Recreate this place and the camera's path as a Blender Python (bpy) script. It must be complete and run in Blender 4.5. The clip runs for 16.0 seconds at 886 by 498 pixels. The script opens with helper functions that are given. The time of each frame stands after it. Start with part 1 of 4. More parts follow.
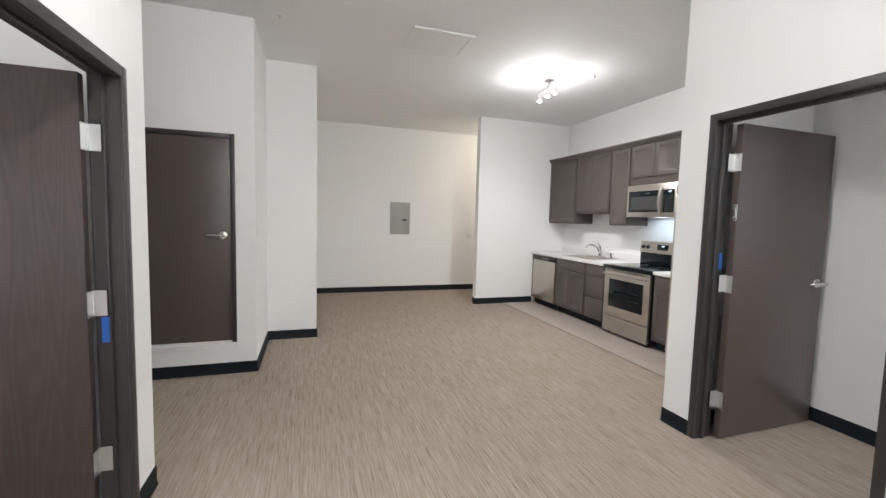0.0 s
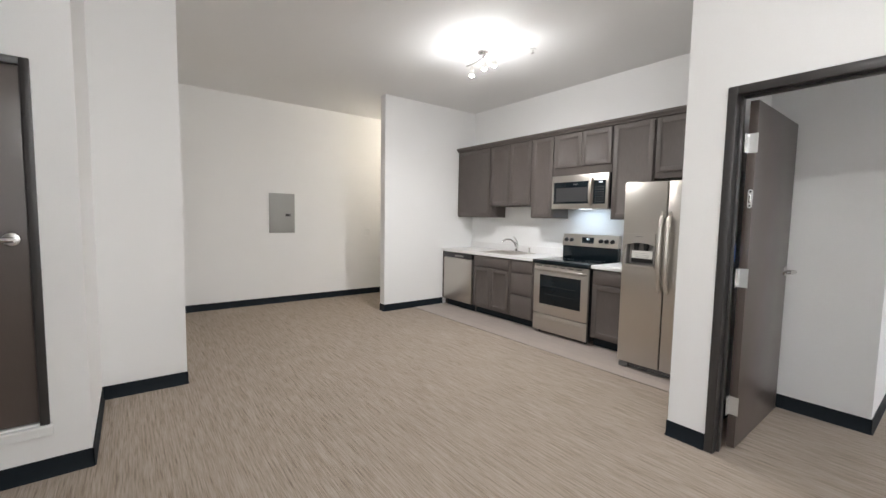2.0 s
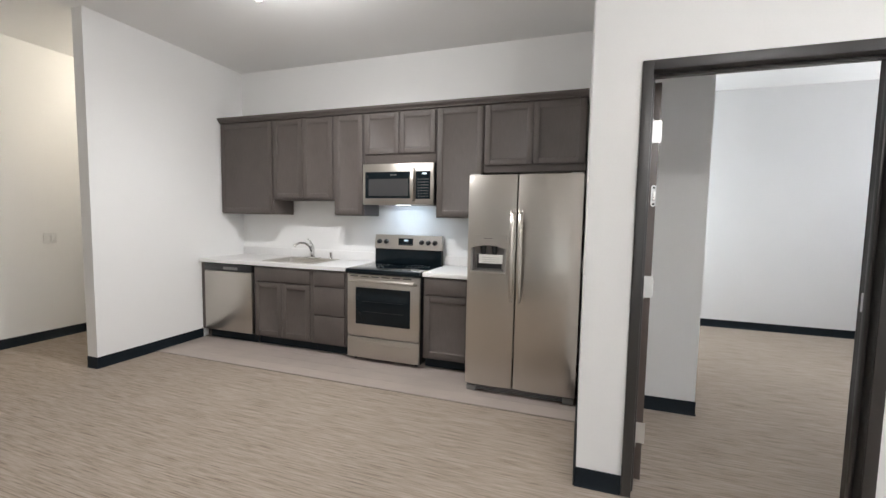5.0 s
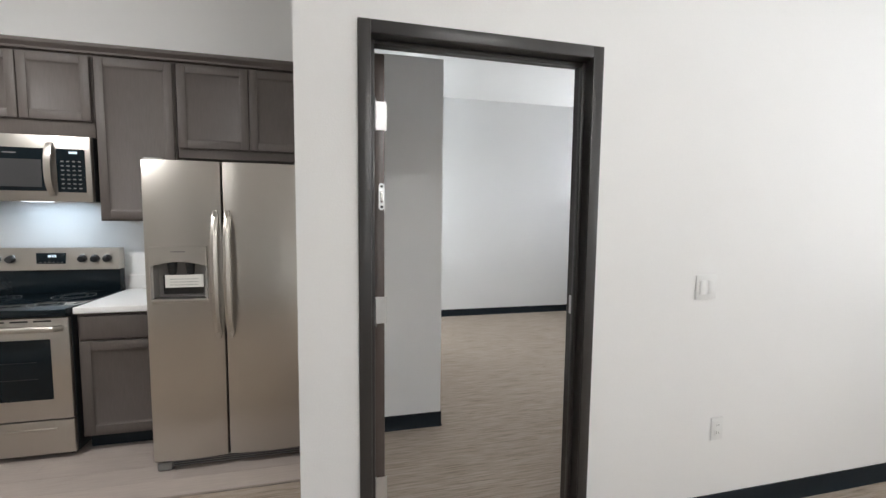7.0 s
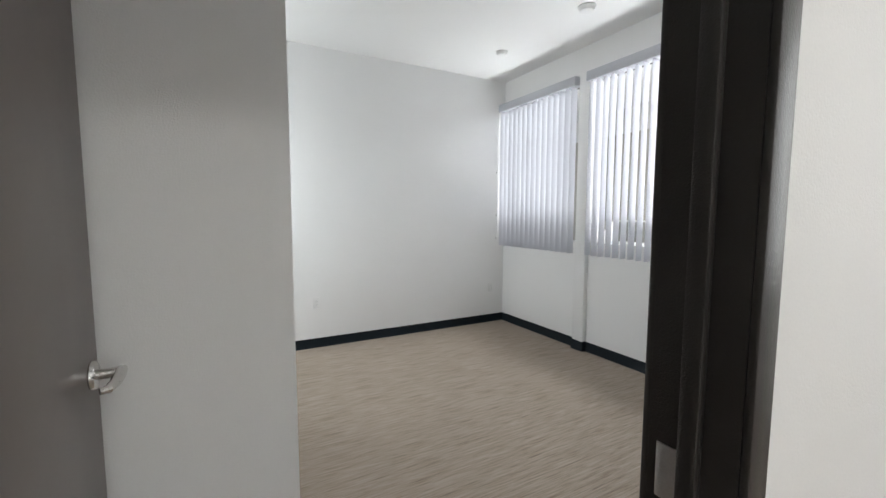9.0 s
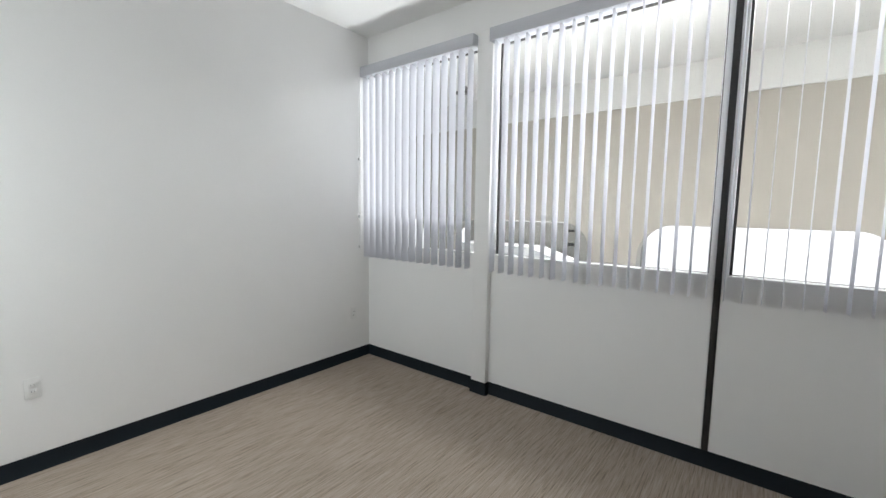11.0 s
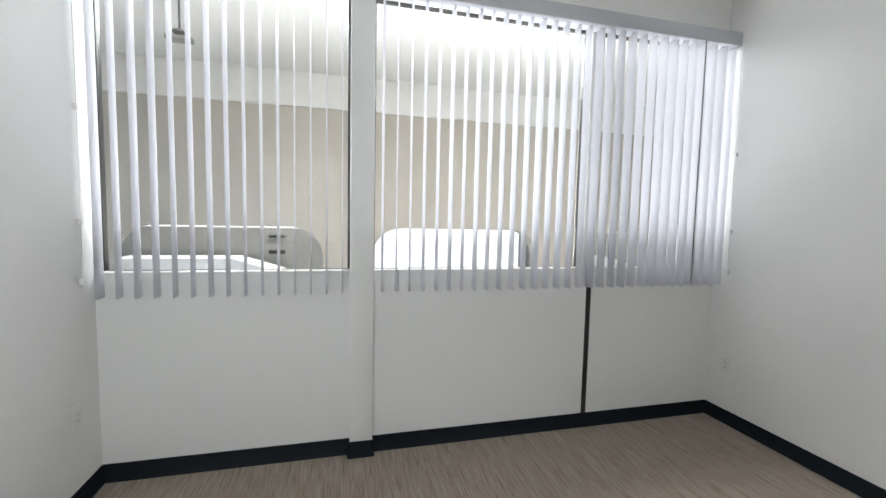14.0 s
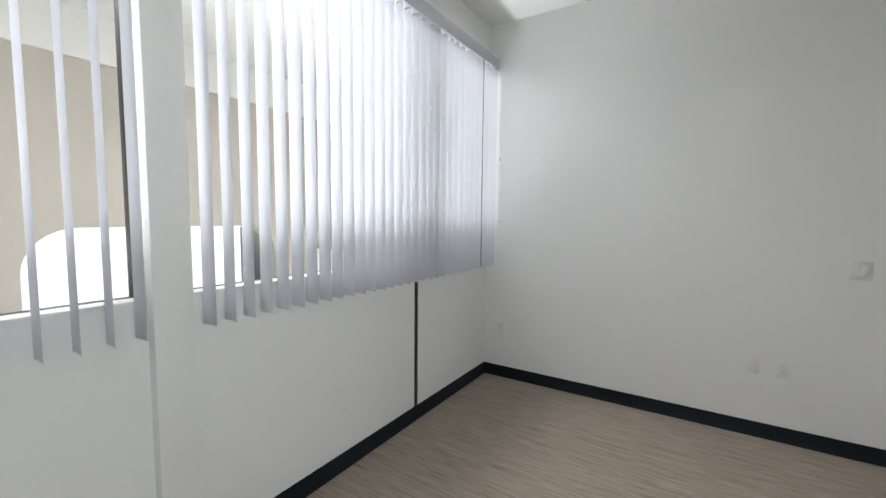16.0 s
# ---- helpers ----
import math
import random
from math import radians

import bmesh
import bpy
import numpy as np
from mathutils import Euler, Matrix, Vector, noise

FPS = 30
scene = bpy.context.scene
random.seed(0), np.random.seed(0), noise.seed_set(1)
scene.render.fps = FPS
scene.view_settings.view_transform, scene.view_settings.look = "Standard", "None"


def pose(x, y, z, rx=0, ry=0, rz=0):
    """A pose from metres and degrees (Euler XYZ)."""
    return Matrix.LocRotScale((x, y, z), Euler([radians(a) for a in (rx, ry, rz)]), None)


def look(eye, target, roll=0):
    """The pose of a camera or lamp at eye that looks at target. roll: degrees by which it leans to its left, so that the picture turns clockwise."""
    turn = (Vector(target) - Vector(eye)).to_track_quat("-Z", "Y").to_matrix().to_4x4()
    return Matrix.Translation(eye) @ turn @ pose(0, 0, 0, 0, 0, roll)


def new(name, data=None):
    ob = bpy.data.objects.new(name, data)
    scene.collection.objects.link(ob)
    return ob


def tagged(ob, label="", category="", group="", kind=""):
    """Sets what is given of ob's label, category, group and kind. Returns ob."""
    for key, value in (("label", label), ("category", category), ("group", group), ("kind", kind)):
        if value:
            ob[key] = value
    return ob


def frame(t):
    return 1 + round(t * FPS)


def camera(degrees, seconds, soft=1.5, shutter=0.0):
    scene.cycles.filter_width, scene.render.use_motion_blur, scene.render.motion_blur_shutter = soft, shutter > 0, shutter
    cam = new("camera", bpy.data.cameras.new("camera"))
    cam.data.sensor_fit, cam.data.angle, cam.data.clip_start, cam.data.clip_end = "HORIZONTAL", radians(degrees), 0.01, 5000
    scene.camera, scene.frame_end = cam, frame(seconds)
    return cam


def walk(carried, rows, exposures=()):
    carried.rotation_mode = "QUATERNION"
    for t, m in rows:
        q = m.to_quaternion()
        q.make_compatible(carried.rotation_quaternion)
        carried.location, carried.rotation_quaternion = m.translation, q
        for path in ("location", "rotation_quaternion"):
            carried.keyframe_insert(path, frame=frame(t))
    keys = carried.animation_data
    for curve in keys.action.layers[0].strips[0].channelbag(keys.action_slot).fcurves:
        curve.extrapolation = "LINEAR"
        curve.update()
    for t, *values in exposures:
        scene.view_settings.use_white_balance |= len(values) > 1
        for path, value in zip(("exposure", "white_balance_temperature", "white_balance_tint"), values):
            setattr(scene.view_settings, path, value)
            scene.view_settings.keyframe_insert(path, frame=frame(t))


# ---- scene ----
cam = camera(94.9, 16.0)

PATH = [
    (0, (-0.065, 0.281, 1.466), (0.549, 2.178, 1.313), 1.5),
    (0.5, (-0.189, 0.487, 1.461), (0.615, 2.311, 1.306), 1.3),
    (1, (-0.261, 0.756, 1.452), (0.707, 2.5, 1.298), 1.2),
    (1.5, (-0.326, 1.087, 1.435), (0.777, 2.748, 1.281), 1.0),
    (2, (-0.342, 1.423, 1.406), (0.873, 3.004, 1.253), 1.0),
    (2.5, (-0.263, 1.778, 1.407), (1.036, 3.291, 1.251), 0.9),
    (3, (-0.146, 2.101, 1.421), (1.2, 3.572, 1.26), 0.7),
    (5.5, (0.304, 2.591, 1.414), (2.27, 2.923, 1.267), 1.0),
    (6.3, (0.501, 2.536, 1.439), (2.491, 2.408, 1.286), 0.7),
    (7, (0.868, 2.389, 1.469), (2.807, 1.924, 1.312), 0.6),
    (7.5, (1.212, 2.305, 1.446), (3.1, 1.662, 1.299), 0.4),
    (8, (1.574, 2.186, 1.454), (3.415, 1.423, 1.285), 0.5),
    (8.3, (1.769, 2.096, 1.451), (3.585, 1.277, 1.279), 0.7),
    (8.7, (2.005, 2.013, 1.454), (3.789, 1.123, 1.281), 0.4),
    (10.8, (3.322, 1.451, 1.514), (4.626, -0.053, 1.317), 0.6),
    (11, (3.472, 1.394, 1.524), (4.697, -0.174, 1.326), 0.8),
    (11.5, (3.906, 1.305, 1.512), (4.9, -0.42, 1.318), 1.1),
    (12, (4.276, 1.276, 1.511), (5.007, -0.576, 1.326), 1.5),
    (12.5, (4.534, 1.271, 1.519), (5.031, -0.658, 1.338), 1.1),
    (13, (4.87, 1.276, 1.506), (5.02, -0.712, 1.343), 1.1),
    (13.3, (5.052, 1.232, 1.484), (4.958, -0.761, 1.338), 1.2),
    (13.5, (5.15, 1.202, 1.498), (4.906, -0.777, 1.342), 1.4),
    (14, (5.361, 1.119, 1.484), (4.872, -0.815, 1.338), 1.2),
    (14.5, (5.614, 0.98, 1.468), (4.864, -0.869, 1.325), 1.2),
    (15, (5.83, 0.72, 1.448), (4.774, -0.973, 1.305), 1.1),
    (15.3, (5.869, 0.618, 1.459), (4.625, -0.941, 1.31), 0.8),
    (15.5, (5.898, 0.508, 1.469), (4.518, -0.931, 1.312), 0.9),
    (16, (5.957, 0.292, 1.47), (4.276, -0.781, 1.314), 0.5),
]
walk(cam, [(t, look(eye, target, roll)) for t, eye, target, roll in PATH], [(0.0, 0.86, 6420, 10), (3.0, 0.84, 6420, 10), (5.5, 0.76, 6420, 10), (6.3, 0.67, 6420, 9), (8.0, 0.56, 6420, 9), (8.7, 0.50, 6450, 8), (10.8, 0.44, 6500, 7), (16.0, 0.47, 6520, 7)])

# ---- world, lamps, exposure ----
world = bpy.data.worlds.new("sky")
scene.world = world
world.use_nodes = True
wn = world.node_tree.nodes
sky = wn.new("ShaderNodeTexSky")
sky.sky_type, sky.sun_disc = "NISHITA", False
sky.sun_elevation, sky.sun_rotation = radians(59), radians(281)
wn["Background"].inputs["Strength"].default_value = 0.15
world.node_tree.links.new(sky.outputs[0], wn["Background"].inputs["Color"])


def lamp(name, kind, m, power, color, **settings):
    data = bpy.data.lights.new(name, kind)
    data.energy, data.color = power, color
    ob = new(name, data)
    ob.matrix_world = m
    return ob


sun = lamp("sun", "SUN", look((0, 0, 0), (0.5, -0.1, -0.86)), 5.0, (1.0, 0.95, 0.88))
sun.data.angle = radians(0.5)
# added stand-ins for daylight under the carport, towards the windows, up off the paving
day = lamp("carport_fill_strip", "AREA", look((4.0, -2.15, 3.45), (4.0, -1.75, 0.0)), 14.0, (0.95, 0.975, 1.0))
day.data.shape, day.data.size, day.data.size_y = "RECTANGLE", 14.0, 1.1
day = lamp("window_fill", "AREA", look((4.5, -2.7, 3.33), (4.5, 1.4, 0.9)), 120.0, (0.95, 0.975, 1.0))
day.data.shape, day.data.size, day.data.size_y = "RECTANGLE", 4.2, 0.8
day = lamp("paving_bounce_fill", "AREA", look((4.5, -2.1, 0.1), (4.5, -0.7, 1.2)), 290.0, (0.97, 0.985, 1.0))
day.data.shape, day.data.size, day.data.size_y = "RECTANGLE", 5.0, 0.9
# lamps added at unseen openings: assumed window behind the entry, side room's implied one
for m, w, h, power in ((look((0.8, -1.50, 1.95), (0.8, 3.0, 1.6)), 2.7, 1.5, 20.0), (look((-3.9, 0.6, 1.65), (0.0, 0.9, 1.4)), 3.0, 1.4, 20.0)):
    lm = lamp("unseen_window_light", "AREA", m, power, (0.97, 0.985, 1.0))
    lm.data.shape, lm.data.size, lm.data.size_y = "RECTANGLE", w, h
# fill lamp in an added, unseen window opening of the bedroom's alcove
lm = lamp("alcove_fill", "AREA", look((5.95, 2.49, 1.75), (5.95, 0.0, 1.75)), 17.0, (0.93, 0.975, 1.0))
lm.data.shape, lm.data.size, lm.data.size_y = "RECTANGLE", 1.1, 1.3
# spots of the kitchen track, of the same fixture over the entry, and the vestibule's lamp
SPOTS = [(2.583, 4.782, 2.885), (2.554, 4.557, 2.885), (2.565, 4.430, 2.885)]
for p in SPOTS:
    lm = lamp("track_spot_light", "SPOT", look((p[0], p[1], p[2] - 0.01), (p[0] + 0.15, p[1] + 0.1, 0.0)), 28.0, (1.0, 0.988, 0.975))
    lm.data.spot_size, lm.data.spot_blend, lm.data.shadow_soft_size = radians(180), 1.0, 0.035
    lm = lamp("track_bulb_light", "POINT", pose(p[0], p[1], p[2] - 0.02), 5.2, (1.0, 0.988, 0.975))
    lm.data.shadow_soft_size = 0.035
for p in ((0.08, 1.60, 2.93), (0.13, 1.10, 2.93)):
    lm = lamp("entry_bulb_light", "POINT", pose(*p), 14.5, (1.0, 0.988, 0.975))
    lm.data.shadow_soft_size = 0.06
lm = lamp("vestibule_light", "POINT", pose(3.95, 7.35, 2.98), 11.0, (1.0, 0.90, 0.74))
lm.data.shadow_soft_size = 0.1
hood = lamp("microwave_lamp", "AREA", look((4.12, 4.36, 1.53), (4.2, 4.36, 0.9)), 1.3, (0.66, 0.83, 1.0))
hood.data.size = 0.42


# ---- materials ----
def material(name, color, rough=0.5, metal=0.0, scale=6.0, amount=0.06, grain=300.0, bump=0.02, stretch=(1, 1, 1), spec=0.5):
    """Principled surface with broad blotches, fine grain and fine relief, in metres."""
    m = bpy.data.materials.new(name)
    m.use_nodes = True
    n, l = m.node_tree.nodes, m.node_tree.links
    b = n["Principled BSDF"]
    b.inputs["Metallic"].default_value = metal
    b.inputs["Specular IOR Level"].default_value = spec
    geo = n.new("ShaderNodeNewGeometry")
    mp = n.new("ShaderNodeMapping")
    mp.inputs["Scale"].default_value = stretch
    l.new(geo.outputs["Position"], mp.inputs["Vector"])
    broad = n.new("ShaderNodeTexNoise")
    broad.inputs["Scale"].default_value, broad.inputs["Detail"].default_value = scale, 4
    fine = n.new("ShaderNodeTexNoise")
    fine.inputs["Scale"].default_value, fine.inputs["Detail"].default_value = grain, 2
    l.new(geo.outputs["Position"], broad.inputs["Vector"])
    l.new(mp.outputs[0], fine.inputs["Vector"])
    add = n.new("ShaderNodeMath")
    l.new(broad.outputs["Fac"], add.inputs[0])
    l.new(fine.outputs["Fac"], add.inputs[1])
    rng = n.new("ShaderNodeMapRange")
    rng.inputs["From Min"].default_value, rng.inputs["From Max"].default_value = 0.6, 1.4
    rng.inputs["To Min"].default_value, rng.inputs["To Max"].default_value = 1 - amount, 1 + amount
    l.new(add.outputs[0], rng.inputs["Value"])
    mul = n.new("ShaderNodeVectorMath")
    mul.operation = "SCALE"
    mul.inputs[0].default_value = color[:3]
    l.new(rng.outputs[0], mul.inputs["Scale"])
    l.new(mul.outputs[0], b.inputs["Base Color"])
    rr = n.new("ShaderNodeMapRange")
    rr.inputs["From Min"].default_value, rr.inputs["From Max"].default_value = 0.3, 0.7
    rr.inputs["To Min"].default_value, rr.inputs["To Max"].default_value = max(0.02, rough - 0.025), min(1, rough + 0.025)
    l.new(broad.outputs["Fac"], rr.inputs["Value"])
    l.new(rr.outputs[0], b.inputs["Roughness"])
    bp = n.new("ShaderNodeBump")
    bp.inputs["Strength"].default_value, bp.inputs["Distance"].default_value = 0.5, bump * 0.05
    l.new(fine.outputs["Fac"], bp.inputs["Height"])
    l.new(bp.outputs[0], b.inputs["Normal"])
    return m


def carpet_material():
    """Loop carpet with tone streaks that run along y."""
    m = bpy.data.materials.new("carpet")
    m.use_nodes = True
    n, l = m.node_tree.nodes, m.node_tree.links
    b = n["Principled BSDF"]
    b.inputs["Roughness"].default_value, b.inputs["Specular IOR Level"].default_value = 0.95, 0.1
    geo = n.new("ShaderNodeNewGeometry")

    def streak(sx, sy, detail, rough=0.6):
        mp = n.new("ShaderNodeMapping")
        mp.inputs["Scale"].default_value = (sx, sy, 1)
        l.new(geo.outputs["Position"], mp.inputs["Vector"])
        t = n.new("ShaderNodeTexNoise")
        t.inputs["Scale"].default_value, t.inputs["Detail"].default_value = 1.0, detail
        t.inputs["Roughness"].default_value = rough
        l.new(mp.outputs[0], t.inputs["Vector"])
        return t
    s1, s2, s3 = streak(95, 2.6, 2), streak(210, 7, 2), streak(420, 300, 1)
    mix = n.new("ShaderNodeMath")
    mix.operation = "MULTIPLY_ADD"
    l.new(s2.outputs["Fac"], mix.inputs[0])
    mix.inputs[1].default_value = 1.1
    l.new(s1.outputs["Fac"], mix.inputs[2])
    mix2 = n.new("ShaderNodeMath")
    mix2.operation = "MULTIPLY_ADD"
    l.new(s3.outputs["Fac"], mix2.inputs[0])
    mix2.inputs[1].default_value = 0.35
    l.new(mix.outputs[0], mix2.inputs[2])
    ramp = n.new("ShaderNodeValToRGB")
    ramp.color_ramp.elements[0].position, ramp.color_ramp.elements[0].color = 0.10, (0.195, 0.155, 0.126, 1)
    ramp.color_ramp.elements[1].position, ramp.color_ramp.elements[1].color = 0.85, (0.425, 0.358, 0.306, 1)
    e = ramp.color_ramp.elements.new(0.45)
    e.color = (0.328, 0.272, 0.221, 1)
    sc = n.new("ShaderNodeMapRange")
    sc.inputs["From Min"].default_value, sc.inputs["From Max"].default_value = 0.80, 1.58
    l.new(mix2.outputs[0], sc.inputs["Value"])
    l.new(sc.outputs[0], ramp.inputs["Fac"])
    l.new(ramp.outputs["Color"], b.inputs["Base Color"])
    bp = n.new("ShaderNodeBump")
    bp.inputs["Strength"].default_value, bp.inputs["Distance"].default_value = 0.6, 0.003
    l.new(mix2.outputs[0], bp.inputs["Height"])
    l.new(bp.outputs[0], b.inputs["Normal"])
    return m


def plank_material(*values):
    """A surface whose tone shifts from piece to piece."""
    m = material(*values)
    n, l = m.node_tree.nodes, m.node_tree.links
    b = n["Principled BSDF"]
    source = b.inputs["Base Color"].links[0].from_socket
    info = n.new("ShaderNodeObjectInfo")
    rng = n.new("ShaderNodeMapRange")
    rng.inputs["To Min"].default_value, rng.inputs["To Max"].default_value = 0.93, 1.07
    l.new(info.outputs["Random"], rng.inputs["Value"])
    mul = n.new("ShaderNodeVectorMath")
    mul.operation = "SCALE"
    l.new(source, mul.inputs[0])
    l.new(rng.outputs[0], mul.inputs["Scale"])
    l.new(mul.outputs[0], b.inputs["Base Color"])
    return m


def oak_material(name, dark, light, rough):
    """Stained oak veneer: cathedral figure from a stretched, warped ring pattern, with pores."""
    m = material(name, light, rough, 0.0, 3.0, 0.08, 60.0, 0.05, (9, 9, 0.5))
    n, l = m.node_tree.nodes, m.node_tree.links
    b = n["Principled BSDF"]
    tc = n.new("ShaderNodeTexCoord")
    mp = n.new("ShaderNodeMapping")
    mp.inputs["Scale"].default_value = (6.5, 6.5, 0.6)
    l.new(tc.outputs["Object"], mp.inputs["Vector"])
    low = n.new("ShaderNodeTexNoise")
    low.inputs["Scale"].default_value, low.inputs["Detail"].default_value = 1.3, 1
    l.new(mp.outputs[0], low.inputs["Vector"])
    rings = n.new("ShaderNodeMath")
    rings.operation = "MULTIPLY"
    rings.inputs[1].default_value = 26.0
    l.new(low.outputs["Fac"], rings.inputs[0])
    frac = n.new("ShaderNodeMath")
    frac.operation = "PINGPONG"
    frac.inputs[1].default_value = 1.0
    l.new(rings.outputs[0], frac.inputs[0])
    mp2 = n.new("ShaderNodeMapping")
    mp2.inputs["Scale"].default_value = (260, 260, 9)
    l.new(tc.outputs["Object"], mp2.inputs["Vector"])
    pore = n.new("ShaderNodeTexNoise")
    pore.inputs["Scale"].default_value, pore.inputs["Detail"].default_value = 1.0, 2
    l.new(mp2.outputs[0], pore.inputs["Vector"])
    mulp = n.new("ShaderNodeMath")
    mulp.operation = "MULTIPLY"
    l.new(frac.outputs[0], mulp.inputs[0])
    l.new(pore.outputs["Fac"], mulp.inputs[1])
    ramp = n.new("ShaderNodeValToRGB")
    ramp.color_ramp.elements[0].position, ramp.color_ramp.elements[0].color = 0.05, (*dark, 1)
    ramp.color_ramp.elements[1].position, ramp.color_ramp.elements[1].color = 0.45, (*light, 1)
    l.new(mulp.outputs[0], ramp.inputs["Fac"])
    l.new(ramp.outputs["Color"], b.inputs["Base Color"])
    return m


def wavy_steel_material():
    """Brushed steel sheet whose slow dents bend its reflections."""
    m = material("rolled_stainless", (0.55, 0.52, 0.48), 0.30, 1.0, 2, 0.03, 90, 0.0, (1, 14, 1))
    n, l = m.node_tree.nodes, m.node_tree.links
    geo = n.new("ShaderNodeNewGeometry")
    dents = n.new("ShaderNodeTexNoise")
    dents.inputs["Scale"].default_value, dents.inputs["Detail"].default_value = 2.6, 0
    l.new(geo.outputs["Position"], dents.inputs["Vector"])
    bp = n.new("ShaderNodeBump")
    bp.inputs["Strength"].default_value, bp.inputs["Distance"].default_value = 0.6, 0.006
    l.new(dents.outputs["Fac"], bp.inputs["Height"])
    l.new(bp.outputs[0], n["Principled BSDF"].inputs["Normal"])
    return m


def vane_material():
    m = bpy.data.materials.new("blind_vinyl")
    m.use_nodes = True
    n, l = m.node_tree.nodes, m.node_tree.links
    b = n["Principled BSDF"]
    b.inputs["Base Color"].default_value, b.inputs["Roughness"].default_value = (0.69, 0.69, 0.715, 1), 0.5
    tr = n.new("ShaderNodeBsdfTranslucent")
    tr.inputs["Color"].default_value = (0.78, 0.79, 0.84, 1)
    mx = n.new("ShaderNodeMixShader")
    mx.inputs["Fac"].default_value = 0.42
    l.new(b.outputs[0], mx.inputs[1])
    l.new(tr.outputs[0], mx.inputs[2])
    l.new(mx.outputs[0], n["Material Output"].inputs["Surface"])
    return m


def glow_material(name, color, strength):
    m = bpy.data.materials.new(name)
    m.use_nodes = True
    b = m.node_tree.nodes["Principled BSDF"]
    b.inputs["Base Color"].default_value = (*color, 1)
    b.inputs["Emission Color"].default_value = (*color, 1)
    b.inputs["Emission Strength"].default_value = strength
    return m


def glass_material(name, color=(1, 1, 1), rough=0.0):
    m = bpy.data.materials.new(name)
    m.use_nodes = True
    n, l = m.node_tree.nodes, m.node_tree.links
    t = n.new("ShaderNodeBsdfTransparent")
    t.inputs["Color"].default_value = (*color, 1)
    g = n.new("ShaderNodeBsdfGlossy")
    g.inputs["Roughness"].default_value = rough
    f = n.new("ShaderNodeFresnel")
    f.inputs["IOR"].default_value = 1.18
    mx = n.new("ShaderNodeMixShader")
    l.new(f.outputs[0], mx.inputs["Fac"])
    l.new(t.outputs[0], mx.inputs[1])
    l.new(g.outputs[0], mx.inputs[2])
    l.new(mx.outputs[0], n["Material Output"].inputs["Surface"])
    return m


PAINT = material("wall_paint", (0.875, 0.872, 0.864), 0.7, 0, 1.5, 0.018, 220, 0.03)
CEIL = material("ceiling_paint", (0.87, 0.868, 0.862), 0.85, 0, 1.2, 0.02, 260, 0.05)
CARPET = carpet_material()
VINYL_FLOOR = plank_material("vinyl_plank", (0.40, 0.345, 0.31), 0.42, 0, 3, 0.12, 12, 0.01, (9, 0.5, 1))
TRIM_STRIP = material("taupe_edge_strip", (0.27, 0.23, 0.20), 0.5, 0, 8, 0.06)
COVE = material("black_cove_rubber", (0.006, 0.011, 0.016), 0.6, 0, 8, 0.2, 200, 0.02, (1, 1, 1), 0.25)
STEEL_PAINT = material("bronze_frame_paint", (0.040, 0.037, 0.036), 0.30, 0, 5, 0.08, 350, 0.02)
DOOR_OAK = oak_material("espresso_oak_door", (0.058, 0.044, 0.039), (0.073, 0.055, 0.048), 0.40)
DOOR_PLAIN = material("espresso_stained_door", (0.090, 0.070, 0.062), 0.30, 0, 2.5, 0.05, 40, 0.0, (9, 9, 0.5))
CABINET = material("grey_stained_maple", (0.094, 0.078, 0.071), 0.55, 0, 5, 0.14, 25, 0.02, (6, 6, 0.6))
CABINET_IN = material("cabinet_side_laminate", (0.065, 0.060, 0.060), 0.5, 0, 5, 0.08)
STAINLESS = material("brushed_stainless", (0.53, 0.50, 0.46), 0.33, 1.0, 2, 0.03, 90, 0.0, (1, 14, 1))
DISPENSER = material("dispenser_plastic", (0.27, 0.255, 0.24), 0.4, 0, 10, 0.05)
FRIDGE_STEEL = wavy_steel_material()
CHROME = material("satin_chrome", (0.72, 0.71, 0.69), 0.18, 1.0, 8, 0.04)
HINGE = material("zinc_hinge", (0.66, 0.66, 0.66), 0.32, 0.9, 20, 0.06)
BLACK_GLASS = material("black_glass", (0.006, 0.010, 0.013), 0.08, 0, 3, 0.1, 50, 0.0, (1, 1, 1), 0.28)
SCREEN = material("perforated_screen", (0.045, 0.045, 0.047), 0.3, 0, 10, 0.05)
BLACK_PLASTIC = material("black_plastic", (0.013, 0.013, 0.014), 0.38, 0, 10, 0.1)
GREY_PLASTIC = material("grey_plastic", (0.20, 0.195, 0.19), 0.4, 0, 10, 0.05)
WHITE_PLASTIC = material("white_plastic", (0.82, 0.82, 0.81), 0.35, 0, 10, 0.02)
QUARTZ = material("white_countertop", (0.80, 0.79, 0.78), 0.4, 0, 7, 0.015, 180, 0.0)
PANEL_GREY = material("grey_enamel", (0.36, 0.36, 0.345), 0.4, 0, 4, 0.04)
TAPE = material("blue_masking_tape", (0.03, 0.14, 0.55), 0.7, 0, 20, 0.06)
RAIL = material("headrail_vinyl", (0.52, 0.53, 0.57), 0.5, 0, 6, 0.03)
ALU = material("bronze_aluminium", (0.045, 0.043, 0.042), 0.4, 0.3, 8, 0.1)
VANE = vane_material()
PAPER = material("paper_label", (0.75, 0.74, 0.70), 0.8, 0, 10, 0.03)
MARK = material("printed_mark", (0.16, 0.16, 0.16), 0.5, 0, 10, 0.02)
BULB = glow_material("lit_bulb", (1.0, 0.93, 0.82), 30.0)
LCD = glow_material("lit_clock", (0.75, 0.9, 1.0), 0.3)
STUCCO = material("beige_stucco", (0.50, 0.47, 0.425), 0.9, 0, 2, 0.06, 60, 0.2)
